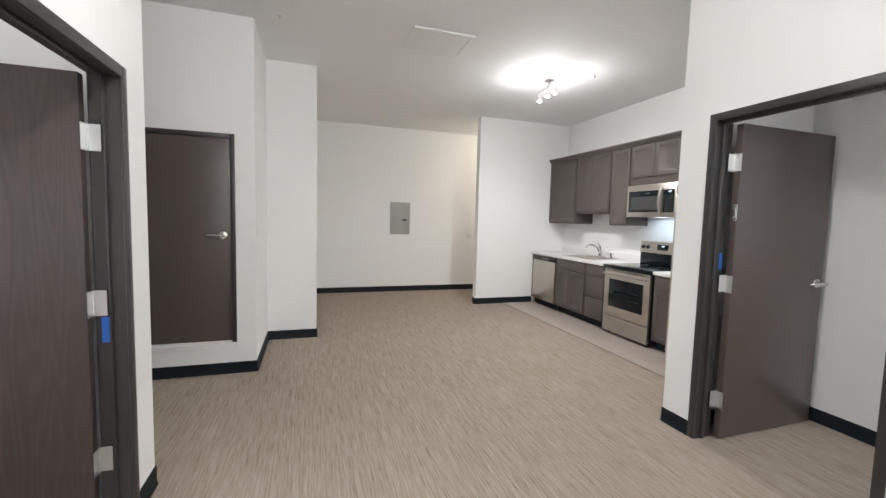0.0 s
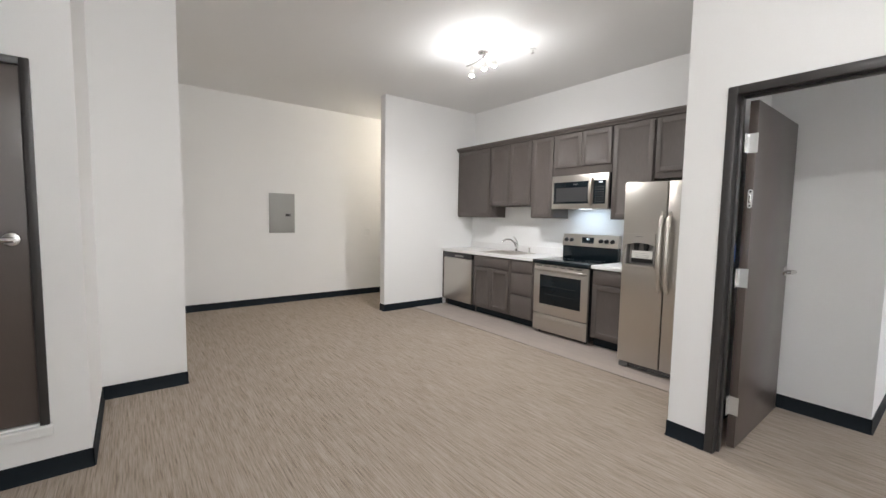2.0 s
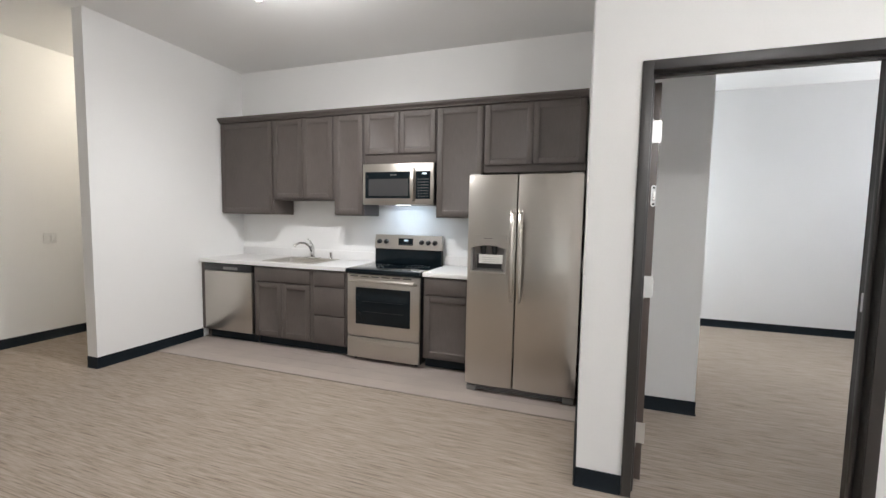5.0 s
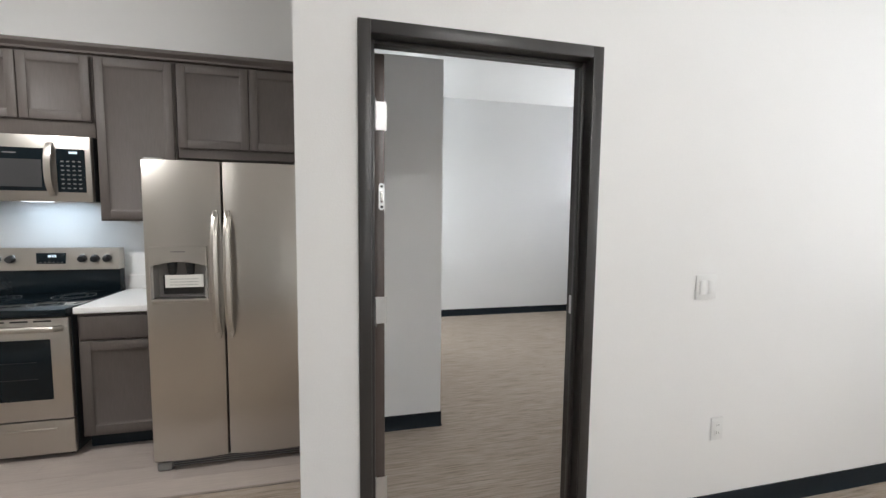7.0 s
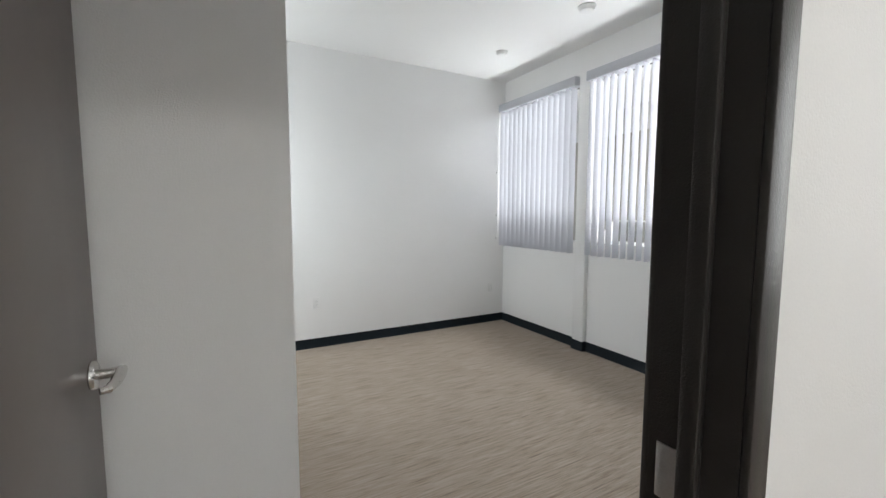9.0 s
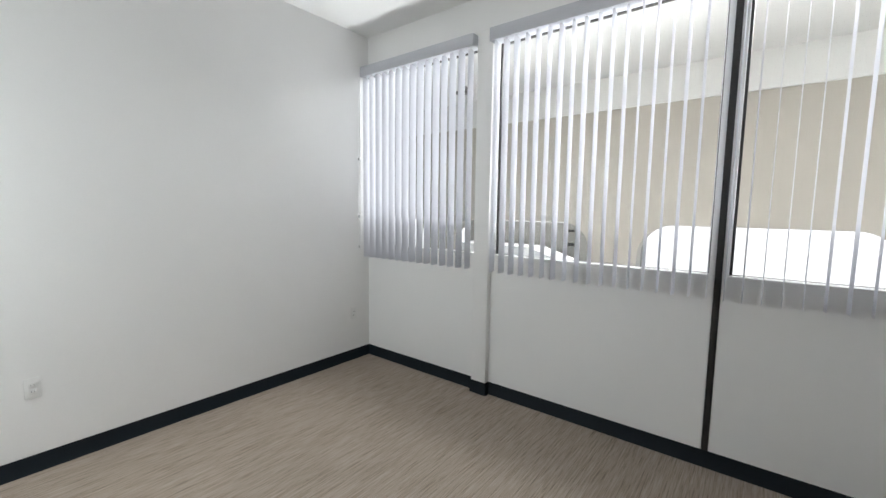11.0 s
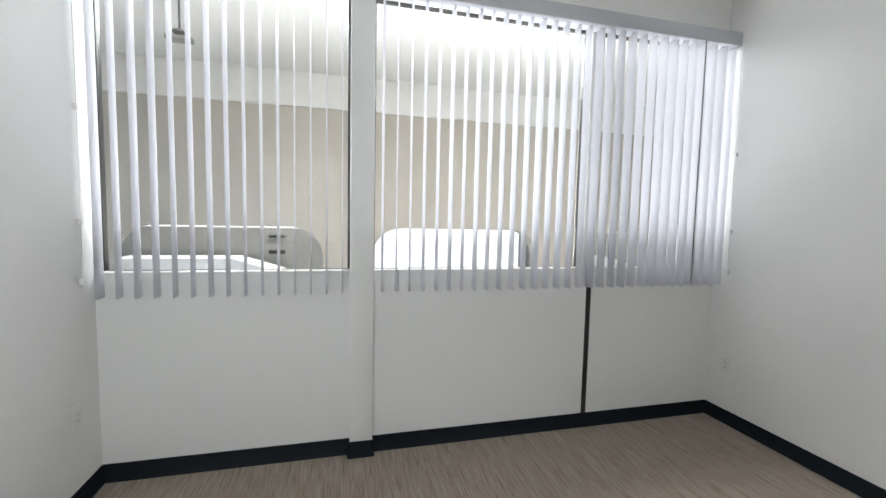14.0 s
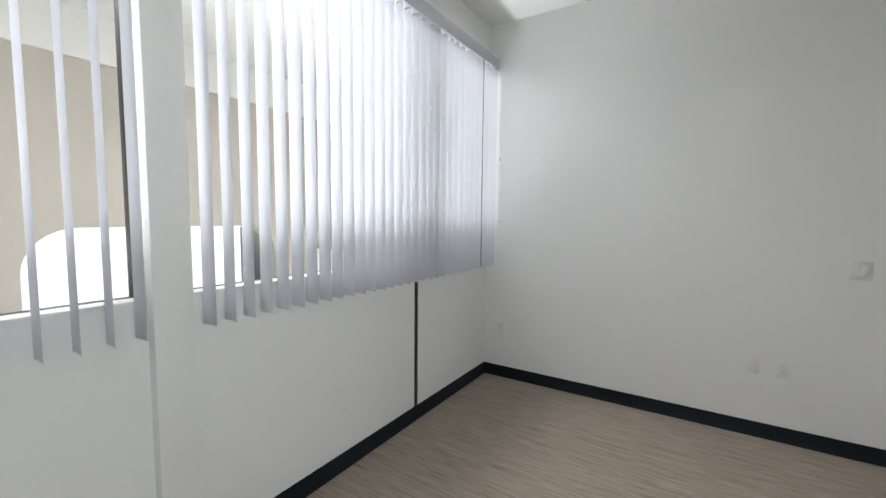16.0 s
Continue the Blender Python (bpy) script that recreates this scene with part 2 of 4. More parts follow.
SOFFIT = material("white_soffit", (0.80, 0.80, 0.79), 0.9, 0, 2, 0.04, 60, 0.1)
CONCRETE = material("concrete", (0.56, 0.55, 0.53), 0.9, 0, 1.5, 0.12, 40, 0.1)
DARK_CLADDING = material("dark_bounce_absorber", (0.22, 0.20, 0.18), 0.95, 0, 2, 0.08, 60, 0.2)
SHADE_WALL = material("grey_backdrop", (0.24, 0.24, 0.23), 0.9, 0, 3, 0.08, 40, 0.1)
CAR_WHITE = material("white_car_paint", (0.78, 0.79, 0.80), 0.2, 0, 3, 0.02)
GLASS = glass_material("window_glass")


# ---- building helpers ----
def box(bm, x0, y0, z0, x1, y1, z1, bevel=0.0, segments=2):
    """A box between two corners, with rounded edges if bevel is given."""
    r = bmesh.ops.create_cube(bm, size=1)
    vs = r["verts"]
    sx, sy, sz = abs(x1 - x0), abs(y1 - y0), abs(z1 - z0)
    bmesh.ops.scale(bm, vec=(sx, sy, sz), verts=vs)
    bmesh.ops.translate(bm, vec=((x0 + x1) / 2, (y0 + y1) / 2, (z0 + z1) / 2), verts=vs)
    if bevel:
        es = list({e for v in vs for e in v.link_edges})
        bmesh.ops.bevel(bm, geom=es, offset=min(bevel, sx * 0.45, sy * 0.45, sz * 0.45), segments=segments, profile=0.5, affect="EDGES")
    return bm


def boxes(*rows, bevel=0.0):
    bm = bmesh.new()
    for r in rows:
        box(bm, *r, bevel=bevel)
    return bm


def cyl(bm, p, q, r1, r2=None, n=20, bevel=0.0):
    """A cylinder or cone frustum from p to q."""
    p, q = Vector(p), Vector(q)
    d = q - p
    m = Matrix.Translation((p + q) / 2) @ d.to_track_quat("Z", "Y").to_matrix().to_4x4()
    r = bmesh.ops.create_cone(bm, cap_ends=True, segments=n, radius1=r1, radius2=r1 if r2 is None else r2, depth=d.length, matrix=m)
    if bevel:
        es = [e for e in {e for v in r["verts"] for e in v.link_edges} if any(len(f.verts) > 4 for f in e.link_faces)]
        bmesh.ops.bevel(bm, geom=es, offset=bevel, segments=2, profile=0.5, affect="EDGES")
    return bm


def tube(bm, points, r, n=12):
    """A round bar swept through points."""
    pts = [Vector(p) for p in points]
    rings = []
    for i, p in enumerate(pts):
        d = (pts[min(i + 1, len(pts) - 1)] - pts[max(i - 1, 0)]).normalized()
        rot = d.to_track_quat("Z", "Y").to_matrix()
        rr = r[i] if isinstance(r, (list, tuple)) else r
        rings.append([bm.verts.new(p + rot @ Vector((rr * math.cos(2 * math.pi * k / n), rr * math.sin(2 * math.pi * k / n), 0))) for k in range(n)])
    for a, b in zip(rings, rings[1:]):
        for k in range(n):
            bm.faces.new((a[k], a[(k + 1) % n], b[(k + 1) % n], b[k]))
    bm.faces.new(rings[0][::-1])
    bm.faces.new(rings[-1])
    return bm


def prism(bm, outline, axis, a, b):
    """An outline in a plane, drawn out along axis (x, y or z) from a to b."""
    def at(p, d):
        return {"x": (d, p[0], p[1]), "y": (p[0], d, p[1]), "z": (p[0], p[1], d)}[axis]
    v0 = [bm.verts.new(at(p, a)) for p in outline]
    v1 = [bm.verts.new(at(p, b)) for p in outline]
    bm.faces.new(v0)
    bm.faces.new(v1)
    for i in range(len(outline)):
        j = (i + 1) % len(outline)
        bm.faces.new((v0[i], v0[j], v1[j], v1[i]))
    return bm


def mesh_of(name, bm, mat, smooth=True):
    bmesh.ops.recalc_face_normals(bm, faces=bm.faces)
    me = bpy.data.meshes.new(name)
    bm.to_mesh(me)
    bm.free()
    me.materials.append(mat)
    if smooth:
        me.polygons.foreach_set("use_smooth", [True] * len(me.polygons))
        me.set_sharp_from_angle(angle=radians(35))
    return me


def root_place(ob):
    while ob.parent:
        ob = ob.parent
    return ob.location


def part(name, bm, mat, parent, label=""):
    """One mesh under a thing or a part; the bmesh is in world metres, as is its thing's place."""
    bmesh.ops.translate(bm, vec=-root_place(parent), verts=bm.verts)
    ob = new(name, mesh_of(name, bm, mat))
    ob.parent = parent
    return tagged(ob, label)


def thing(name, place, label, category, group="", kind=""):
    ob = new(name)
    ob.location = place
    ob.empty_display_size = 0.1
    return tagged(ob, label, category, group, kind)


def solid(name, bm, mat, place, label, category, group="", kind=""):
    """A thing of one mesh."""
    bmesh.ops.translate(bm, vec=-Vector(place), verts=bm.verts)
    ob = new(name, mesh_of(name, bm, mat))
    ob.location = place
    return tagged(ob, label, category, group, kind)


def structure(name, bm, mat, label, category):
    return tagged(new(name, mesh_of(name, bm, mat)), label, category, "", "structure")


# ---- the plan ----
HC = 3.16        # ceiling of the living room
HB = 3.165        # ceiling of the bedroom
XD0, XD1 = 2.43, 2.555      # wall between living room and bedroom
XK = 4.33        # kitchen's back wall
YK = 6.68        # kitchen's side wall
YF = 8.12        # far wall
YW = -1.405       # window wall
XB = 6.625       # bedroom's far wall
XL = -0.862      # wall with the open door by the entry
DH = 2.150       # rough opening of the bedroom door
DS = 2.056       # rough opening of the side room door
TOP = 3.32

structure("floor", boxes((-4.0, -1.54, -0.12, 6.65, 8.3, 0.0)), CARPET, "beige and grey streaked loop carpet floor", "floor")
structure("wall_bedroom_door", boxes((XD0, YW - 0.12, 0, XD1, 1.366, TOP), (XD0, 2.310, 0, XD1, 2.43, TOP), (XD0, 1.366, DH, XD1, 2.310, TOP)), PAINT, "off-white painted wall with a doorway to the bedroom", "wall")
structure("wall_kitchen_side", boxes((XD0, 2.43, 0, XK, 2.564, TOP)), PAINT, "off-white painted wall end beside the refrigerator", "wall")
structure("wall_kitchen_back", boxes((XK, 2.43, 0, XK + 0.14, YF, TOP)), PAINT, "off-white painted kitchen wall behind the cabinets", "wall")
structure("wall_partition", boxes((2.614, YK, 0, XK, YK + 0.13, TOP)), PAINT, "off-white painted partition at the kitchen's end", "wall")
structure("wall_far", boxes((-0.15, YF, 0, XK + 0.14, YF + 0.14, TOP)), PAINT, "cream painted far wall with an electrical panel", "wall")
structure("wall_bump", boxes((-0.15, 5.30, 0, -0.01, YF, TOP), (-0.69, 5.30, 0, -0.15, 5.44, TOP)), PAINT, "off-white painted wall projection", "wall")
structure("wall_niche", boxes((-0.69, 4.31, 0, -0.55, 5.30, TOP)), PAINT, "off-white painted short wall", "wall")
structure("wall_raised_door", boxes((-2.2, 4.31, 0, -1.66, 4.45, TOP), (-0.72, 4.31, 0, -0.69, 4.45, TOP), (-1.66, 4.31, 2.14, -0.72, 4.45, TOP), (-1.66, 4.31, 0, -0.72, 4.45, 0.30), (-1.68, 4.52, 0, -0.70, 4.56, TOP)), PAINT, "off-white painted wall with a raised door", "wall")
structure("wall_alcove", boxes((-2.34, 2.628, 0, -2.2, 4.45, TOP), (-2.2, 2.628, 0, XL, 2.72, TOP)), PAINT, "off-white painted alcove walls", "wall")
structure("wall_entry", boxes((XL - 0.105, 2.458, 0, XL, 2.628, TOP), (XL - 0.105, -1.54, 0, XL, 1.512, TOP), (XL - 0.105, 1.512, DS, XL, 2.458, TOP)), PAINT, "off-white painted wall with an open doorway", "wall")
structure("wall_south", boxes((-4.0, -1.54, 0, -0.6, -1.40, TOP), (2.2, -1.54, 0, XD0, -1.40, TOP), (-0.6, -1.54, 0, 2.2, -1.40, 1.15), (-0.6, -1.54, 2.75, 2.2, -1.40, TOP)), PAINT, "off-white painted wall with an assumed window behind the entry", "wall")
structure("wall_side_room", boxes((-4.0, -1.40, 0, -3.86, 2.628, 0.9), (-4.0, -1.40, 2.4, -3.86, 2.628, TOP), (-4.0, 2.628, 0, -2.34, 2.83, TOP)), PAINT, "white painted walls of the side room", "wall")
structure("wall_bedroom_far", boxes((XB, YW - 0.14, 0, XB + 0.14, 2.57, TOP)), PAINT, "white painted bedroom wall", "wall")
structure("wall_bedroom_north", boxes((XK + 0.14, 2.43, 0, 5.35, 2.57, TOP), (6.55, 2.43, 0, XB, 2.57, TOP), (5.35, 2.43, 0, 6.55, 2.57, 1.05), (5.35, 2.43, 2.45, 6.55, 2.57, TOP)), PAINT, "white painted bedroom wall with an added opening beside the closet", "wall")
structure("wall_closet", boxes((3.567, 1.75, 0, 5.2, 2.43, 2.505)), PAINT, "white painted low closet block below the ceiling", "wall")
SILL, HEAD = 1.15, 2.815
structure("wall_window", boxes((XD1, YW - 0.14, 0, 3.627, YW, SILL), (3.667, YW - 0.14, 0, XB, YW, SILL), (XD1, YW - 0.14, HEAD, XB, YW, TOP), (3.627, YW - 0.14, 0, 3.667, YW - 0.012, SILL)), PAINT, "white painted wall under and over the windows", "wall")
structure("column", boxes((5.165, YW - 0.14, 0, 5.304, -1.355, 2.88), bevel=0.004), PAINT, "white painted post between the windows", "post")
structure("ceiling", boxes((-4.0, -1.54, HC, XD0 + 0.07, 8.3, HC + 0.1), (XD0 + 0.07, 2.5, HC, 4.5, 8.3, HC + 0.1)), CEIL, "white painted ceiling of the living room", "ceiling")
structure("ceiling_bedroom", boxes((XD1, YW, HB, XB, 2.43, HB + 0.07)), CEIL, "white painted bedroom ceiling", "ceiling")
structure("roof", boxes((-4.2, -1.54, TOP, 6.7, 8.4, TOP + 0.12)), CONCRETE, "flat roof slab over the rooms", "roof")

# kitchen's vinyl floor strip and its edge trim
kitchen_floor = structure("floor_kitchen", boxes((3.15, 2.564, 0.0, XK, YK, 0.002)), TRIM_STRIP, "pale grey vinyl plank floor along the kitchen", "floor")
structure("floor_trim", boxes((3.135, 2.564, 0.0, 3.15, YK, 0.006), bevel=0.002), TRIM_STRIP, "thin taupe strip between carpet and vinyl", "trim")


def baseboard(name, x0, y0, x1, y1, nx, ny):
    """Black rubber cove base along a wall's foot; (nx, ny) points into the room."""
    bm = bmesh.new()
    t, h, toe = 0.006, 0.102, 0.014
    prof = [(0, 0), (toe, 0), (toe * 0.8, 0.006), (t, 0.016), (t, h - 0.003), (t * 0.6, h), (0, h)]
    a, b = [], []
    for d, z in prof:
        a.append(bm.verts.new((x0 + nx * d, y0 + ny * d, z)))
        b.append(bm.verts.new((x1 + nx * d, y1 + ny * d, z)))
    bm.faces.new(a)
    bm.faces.new(b)
    for i in range(len(prof)):
        j = (i + 1) % len(prof)
        bm.faces.new((a[i], a[j], b[j], b[i]))
    structure(name, bm, COVE, "black rubber cove baseboard", "baseboard")


for row in ((XD0, -1.4, XD0, 1.333, -1, 0), (XD0, 2.343, XD0, 2.57, -1, 0), (XD0 - 0.006, 2.564, 3.5, 2.564, 0, 1),
            (2.614, YK, 3.70, YK, 0, -1), (2.614, YK - 0.006, 2.614, YK + 0.13, -1, 0), (-0.01, YF, XK, YF, 0, -1),
            (-0.01, 5.294, -0.01, YF, 1, 0), (-0.55, 5.30, -0.004, 5.30, 0, -1), (-0.55, 4.304, -0.55, 5.30, 1, 0),
            (-2.2, 4.31, -0.544, 4.31, 0, -1), (-2.2, 2.72, XL + 0.006, 2.72, 0, 1), (XL, 2.49, XL, 2.726, 1, 0), (XL, -1.4, XL, 1.48, 1, 0),
            (XL, -1.4, XD0, -1.4, 0, 1),
            (XB, YW, XB, 2.43, -1, 0), (XD1, YW, XB, YW, 0, 1), (XD1, YW, XD1, 1.333, 1, 0),
            (3.567, 1.744, 3.567, 2.43, -1, 0), (3.561, 1.75, 5.2, 1.75, 0, -1), (5.2, 1.744, 5.2, 2.43, 1, 0), (5.2, 2.43, XB, 2.43, 0, -1),
            (XD1, 2.43, 3.567, 2.43, 0, -1), (5.159, -1.355, 5.310, -1.355, 0, 1), (5.165, YW, 5.165, -1.349, -1, 0), (5.304, YW, 5.304, -1.349, 1, 0)):
    baseboard("baseboard", *row)


# ---- doors ----
def door_frame(name, x0, x1, y0, y1, h, label):
    """Pressed steel frame in a wall that runs along y: opening y0..y1, wall faces x0 < x1; a stop stands proud of two rebates."""
    f, d, t = 0.032, 0.012, 0.016
    ob = tagged(thing(name, (x0, (y0 + y1) / 2, 0), label, "door frame"), "", "", "", "structure")
    for y, s in ((y0, 1), (y1, -1)):
        lo, hi = sorted((y - s * f, y + s * t))
        bm = boxes((x0 - d, lo, 0, x0, hi, h + f), (x1, lo, 0, x1 + d, hi, h + f), bevel=0.003)
        lo, hi = sorted((y, y + s * t))
        box(bm, x0, lo, 0, x1, hi, h, 0)
        part("jamb", bm, STEEL_PAINT, ob)
        lo, hi = sorted((y + s * t, y + s * (t + 0.016)))
        part("door_stop", boxes((x0 + 0.045, lo, 0, x1 - 0.052, hi, h - t), bevel=0.003), STEEL_PAINT, ob)
    bm = boxes((x0 - d, y0 + t, h - t, x0, y1 - t, h + f), (x1, y0 + t, h - t, x1 + d, y1 - t, h + f), bevel=0.003)
    box(bm, x0, y0 + t, h - t, x1, y1 - t, h)
    part("head", bm, STEEL_PAINT, ob)
    part("door_stop", boxes((x0 + 0.045, y0 + t + 0.016, h - t - 0.016, x1 - 0.052, y1 - t - 0.016, h - t), bevel=0.003), STEEL_PAINT, ob)
    return ob


def lever(parent, place, out, along):
    """Satin lever handle on a round rose; out: direction off the face, along: where the lever points."""
    p, o, a = Vector(place), Vector(out), Vector(along)
    bm = cyl(bmesh.new(), p, p + o * 0.013, 0.037, 0.033, 28, 0.003)
    part("rose", bm, CHROME, parent, "round satin metal rose")
    bm = cyl(bmesh.new(), p + o * 0.012, p + o * 0.060, 0.013, 0.013, 16)
    tube(bm, [p + o * 0.058 - a * 0.014, p + o * 0.060 + a * 0.02, p + o * 0.060 + a * 0.08, p + o * 0.054 + a * 0.118, p + o * 0.040 + a * 0.124], [0.013, 0.0135, 0.012, 0.010, 0.008])
    part("lever_handle", bm, CHROME, parent, "satin metal lever handle")


def hinge(parent, x, y, z, leaf_dir, jamb_dir):
    """Butt hinge: knuckle and two screwed plates, each along its direction."""
    for dvec in (leaf_dir, jamb_dir):
        dx, dy = dvec
        px, py = -dy, dx
        bm = bmesh.new()
        c = [(x, y), (x + dx * 0.05, y + dy * 0.05)]
        xs, ys = sorted((c[0][0] - abs(px) * 0.0015, c[1][0] + abs(px) * 0.0015)), sorted((c[0][1] - abs(py) * 0.0015, c[1][1] + abs(py) * 0.0015))
        box(bm, xs[0], ys[0], z - 0.057, xs[1], ys[1], z + 0.057, 0.0008, 1)
        for k, off in ((-0.04, 0.025), (-0.014, 0.036), (0.014, 0.036), (0.04, 0.025)):
            q = Vector((x + dx * off, y + dy * off, z + k))
            cyl(bm, q - Vector((px, py, 0)) * 0.0035, q + Vector((px, py, 0)) * 0.0035, 0.0045, None, 8)
        part("hinge_plate", bm, HINGE, parent, "zinc hinge plate with screws")
    bm = bmesh.new()
    for k in range(5):
        cyl(bm, (x, y, z - 0.057 + k * 0.0229), (x, y, z - 0.0355 + k * 0.0229), 0.0075, None, 12, 0.001)
    part("hinge_knuckle", bm, HINGE, parent)


def door_leaf(name, hx, hy, dx, dy, tx, ty, label, w=0.93, z0=0.012, z1=2.122, mat=None):
    """Flush slab from the hinge point along (dx, dy), its thickness along (tx, ty)."""
    ob = thing(name, (hx, hy, z0), label, "door")
    th = 0.044
    ax, ay = hx + dx * 0.004, hy + dy * 0.004
    bx, by = hx + dx * w + tx * th, hy + dy * w + ty * th
    bm = boxes((min(ax, bx), min(ay, by), z0, max(ax, bx), max(ay, by), z1), bevel=0.002)
    part("slab", bm, mat or DOOR_PLAIN, ob)
    px, py = hx + dx * (w - 0.07), hy + dy * (w - 0.07)
    lever(ob, (px, py, 1.06), (-tx, -ty, 0), (-dx, -dy, 0))
    lever(ob, (px + tx * th, py + ty * th, 1.06), (tx, ty, 0), (-dx, -dy, 0))
    return ob


door_frame("door_frame", XD0, XD1, 1.366, 2.310, DH, "dark bronze steel frame of the bedroom doorway")
bed_door = door_leaf("door_1", XD1 + 0.018, 2.275, 1, 0, 0, -1, "dark brown oak flush door standing wide open")
for z in (0.28, 1.075, 1.875):
    hinge(bed_door, XD1 + 0.014, 2.272, z, (0, -1), (-1, 0))
EX, EY = XD1 + 0.0225, 2.243      # closer plate let into the hinge edge
bm = prism(bmesh.new(), [(EY + 0.012 * math.cos(a), 1.55 + c + 0.012 * math.sin(a)) for c, lo in ((0.043, 0), (-0.043, math.pi)) for a in np.linspace(lo, lo + math.pi, 9)], "x", EX - 0.004, EX)
plate = part("edge_plate", bm, HINGE, bed_door, "oblong zinc plate in the door's edge")
for z in (1.508, 1.592):
    part("screw", cyl(bmesh.new(), (EX - 0.006, EY, z), (EX - 0.003, EY, z), 0.006, None, 12), BLACK_PLASTIC, plate)
part("bolt", boxes((EX - 0.010, EY - 0.006, 1.525, EX - 0.003, EY + 0.006, 1.572), bevel=0.003), CHROME, plate)
bed_door.rotation_euler.z = radians(0.9)
solid("strike_plate", boxes((2.506, 1.3822, 1.03, 2.540, 1.3855, 1.115), bevel=0.001), HINGE, (2.522, 1.382, 1.03), "zinc strike plate on the dark door jamb", "strike plate")
solid("masking_tape", boxes((2.53, 2.2915, 1.17, 2.556, 2.2938, 1.28)), TAPE, (2.54, 2.292, 1.17), "strip of blue masking tape on the jamb", "tape")

door_frame("door_frame", XL - 0.105, XL, 1.512, 2.458, DS, "dark bronze steel frame of the side room doorway")
side_door = door_leaf("door_2", XL - 0.123, 2.440, -1, 0, 0, -1, "dark brown oak flush door standing open", z1=2.030, mat=DOOR_OAK)
for z in (0.33, 1.05, 1.77):
    hinge(side_door, XL - 0.119, 2.434, z, (0, -1), (1, 0))
solid("masking_tape", boxes((XL - 0.094, 2.4395, 0.87, XL - 0.066, 2.4418, 0.985)), TAPE, (XL - 0.08, 2.440, 0.87), "strip of blue masking tape under the hinge", "tape")

# raised closet door, shut, over a painted ledge
rd = thing("door_3", (-1.17, 4.31, 0.30), "dark brown flush door shut, raised above a ledge", "door")
part("slab", boxes((-1.625, 4.318, 0.305, -0.753, 4.362, 2.110), bevel=0.002), DOOR_PLAIN, rd)
for r in ((-1.665, 4.298, 0.30, -1.628, 4.42, 2.149), (-0.750, 4.298, 0.29, -0.712, 4.42, 2.149), (-1.628, 4.298, 2.113, -0.750, 4.42, 2.149)):
    part("casing", boxes(r, bevel=0.002), STEEL_PAINT, rd)
lever(rd, (-0.812, 4.318, 1.262), (0, -1, 0), (-1, 0, 0))
solid("ledge", boxes((-1.70, 4.288, 0.235, -0.70, 4.31, 0.288), (-1.70, 4.276, 0.272, -0.70, 4.31, 0.29), bevel=0.003), PAINT, (-1.17, 4.30, 0.235), "white painted wooden ledge under the raised door", "trim")

# ---- windows ----
# the fourth, behind the entry, is unseen and assumed
for i, (a, b) in enumerate(((5.304, XB), (3.695, 5.165), (XD1, 3.60), (-0.6, 2.2))):
    w = tagged(thing("window_%d" % (i + 1), ((a + b) / 2, YW - 0.09, SILL), "fixed window with thin dark aluminium frame", "window"), "", "", "", "structure")
    y0, y1, f = YW - 0.115, YW - 0.07, 0.014
    part("window_frame", boxes((a, y0, SILL, a + f, y1, HEAD), (b - f, y0, SILL, b, y1, HEAD), (a + f, y0, HEAD - f, b - f, y1, HEAD), (a + f, y0, SILL, b - f, y1, SILL + 0.012), bevel=0.002), ALU, w)
    part("window_sill", boxes((a, YW - 0.075, SILL, b, YW, SILL + 0.012), bevel=0.002), PAINT, w)
    p = part("pane", boxes((a + f, YW - 0.098, SILL + 0.012, b - f, YW - 0.092, HEAD - f)), GLASS, w)
    p.visible_shadow = False
# unseen window, added to hold the alcove's fill lamp
w = tagged(thing("window_5", (5.95, 2.53, 1.05), "added unseen alcove window with thin dark aluminium frame", "window"), "", "", "", "structure")
part("window_frame", boxes((5.35, 2.515, 1.05, 5.365, 2.56, 2.45), (6.535, 2.515, 1.05, 6.55, 2.56, 2.45), (5.365, 2.515, 1.05, 6.535, 2.56, 1.065), (5.365, 2.515, 2.435, 6.535, 2.56, 2.45), bevel=0.002), ALU, w)
part("pane", boxes((5.365, 2.535, 1.065, 6.535, 2.541, 2.435)), GLASS, w).visible_shadow = False
structure("mullion_post", boxes((3.60, YW - 0.14, SILL, 3.695, YW - 0.014, HEAD), bevel=0.002), PAINT, "white painted post behind the mullion strip", "post")
structure("mullion", boxes((3.630, YW - 0.012, 0.10, 3.664, YW + 0.003, HEAD), bevel=0.002), ALU, "dark bronze aluminium mullion strip down to the baseboard", "mullion")


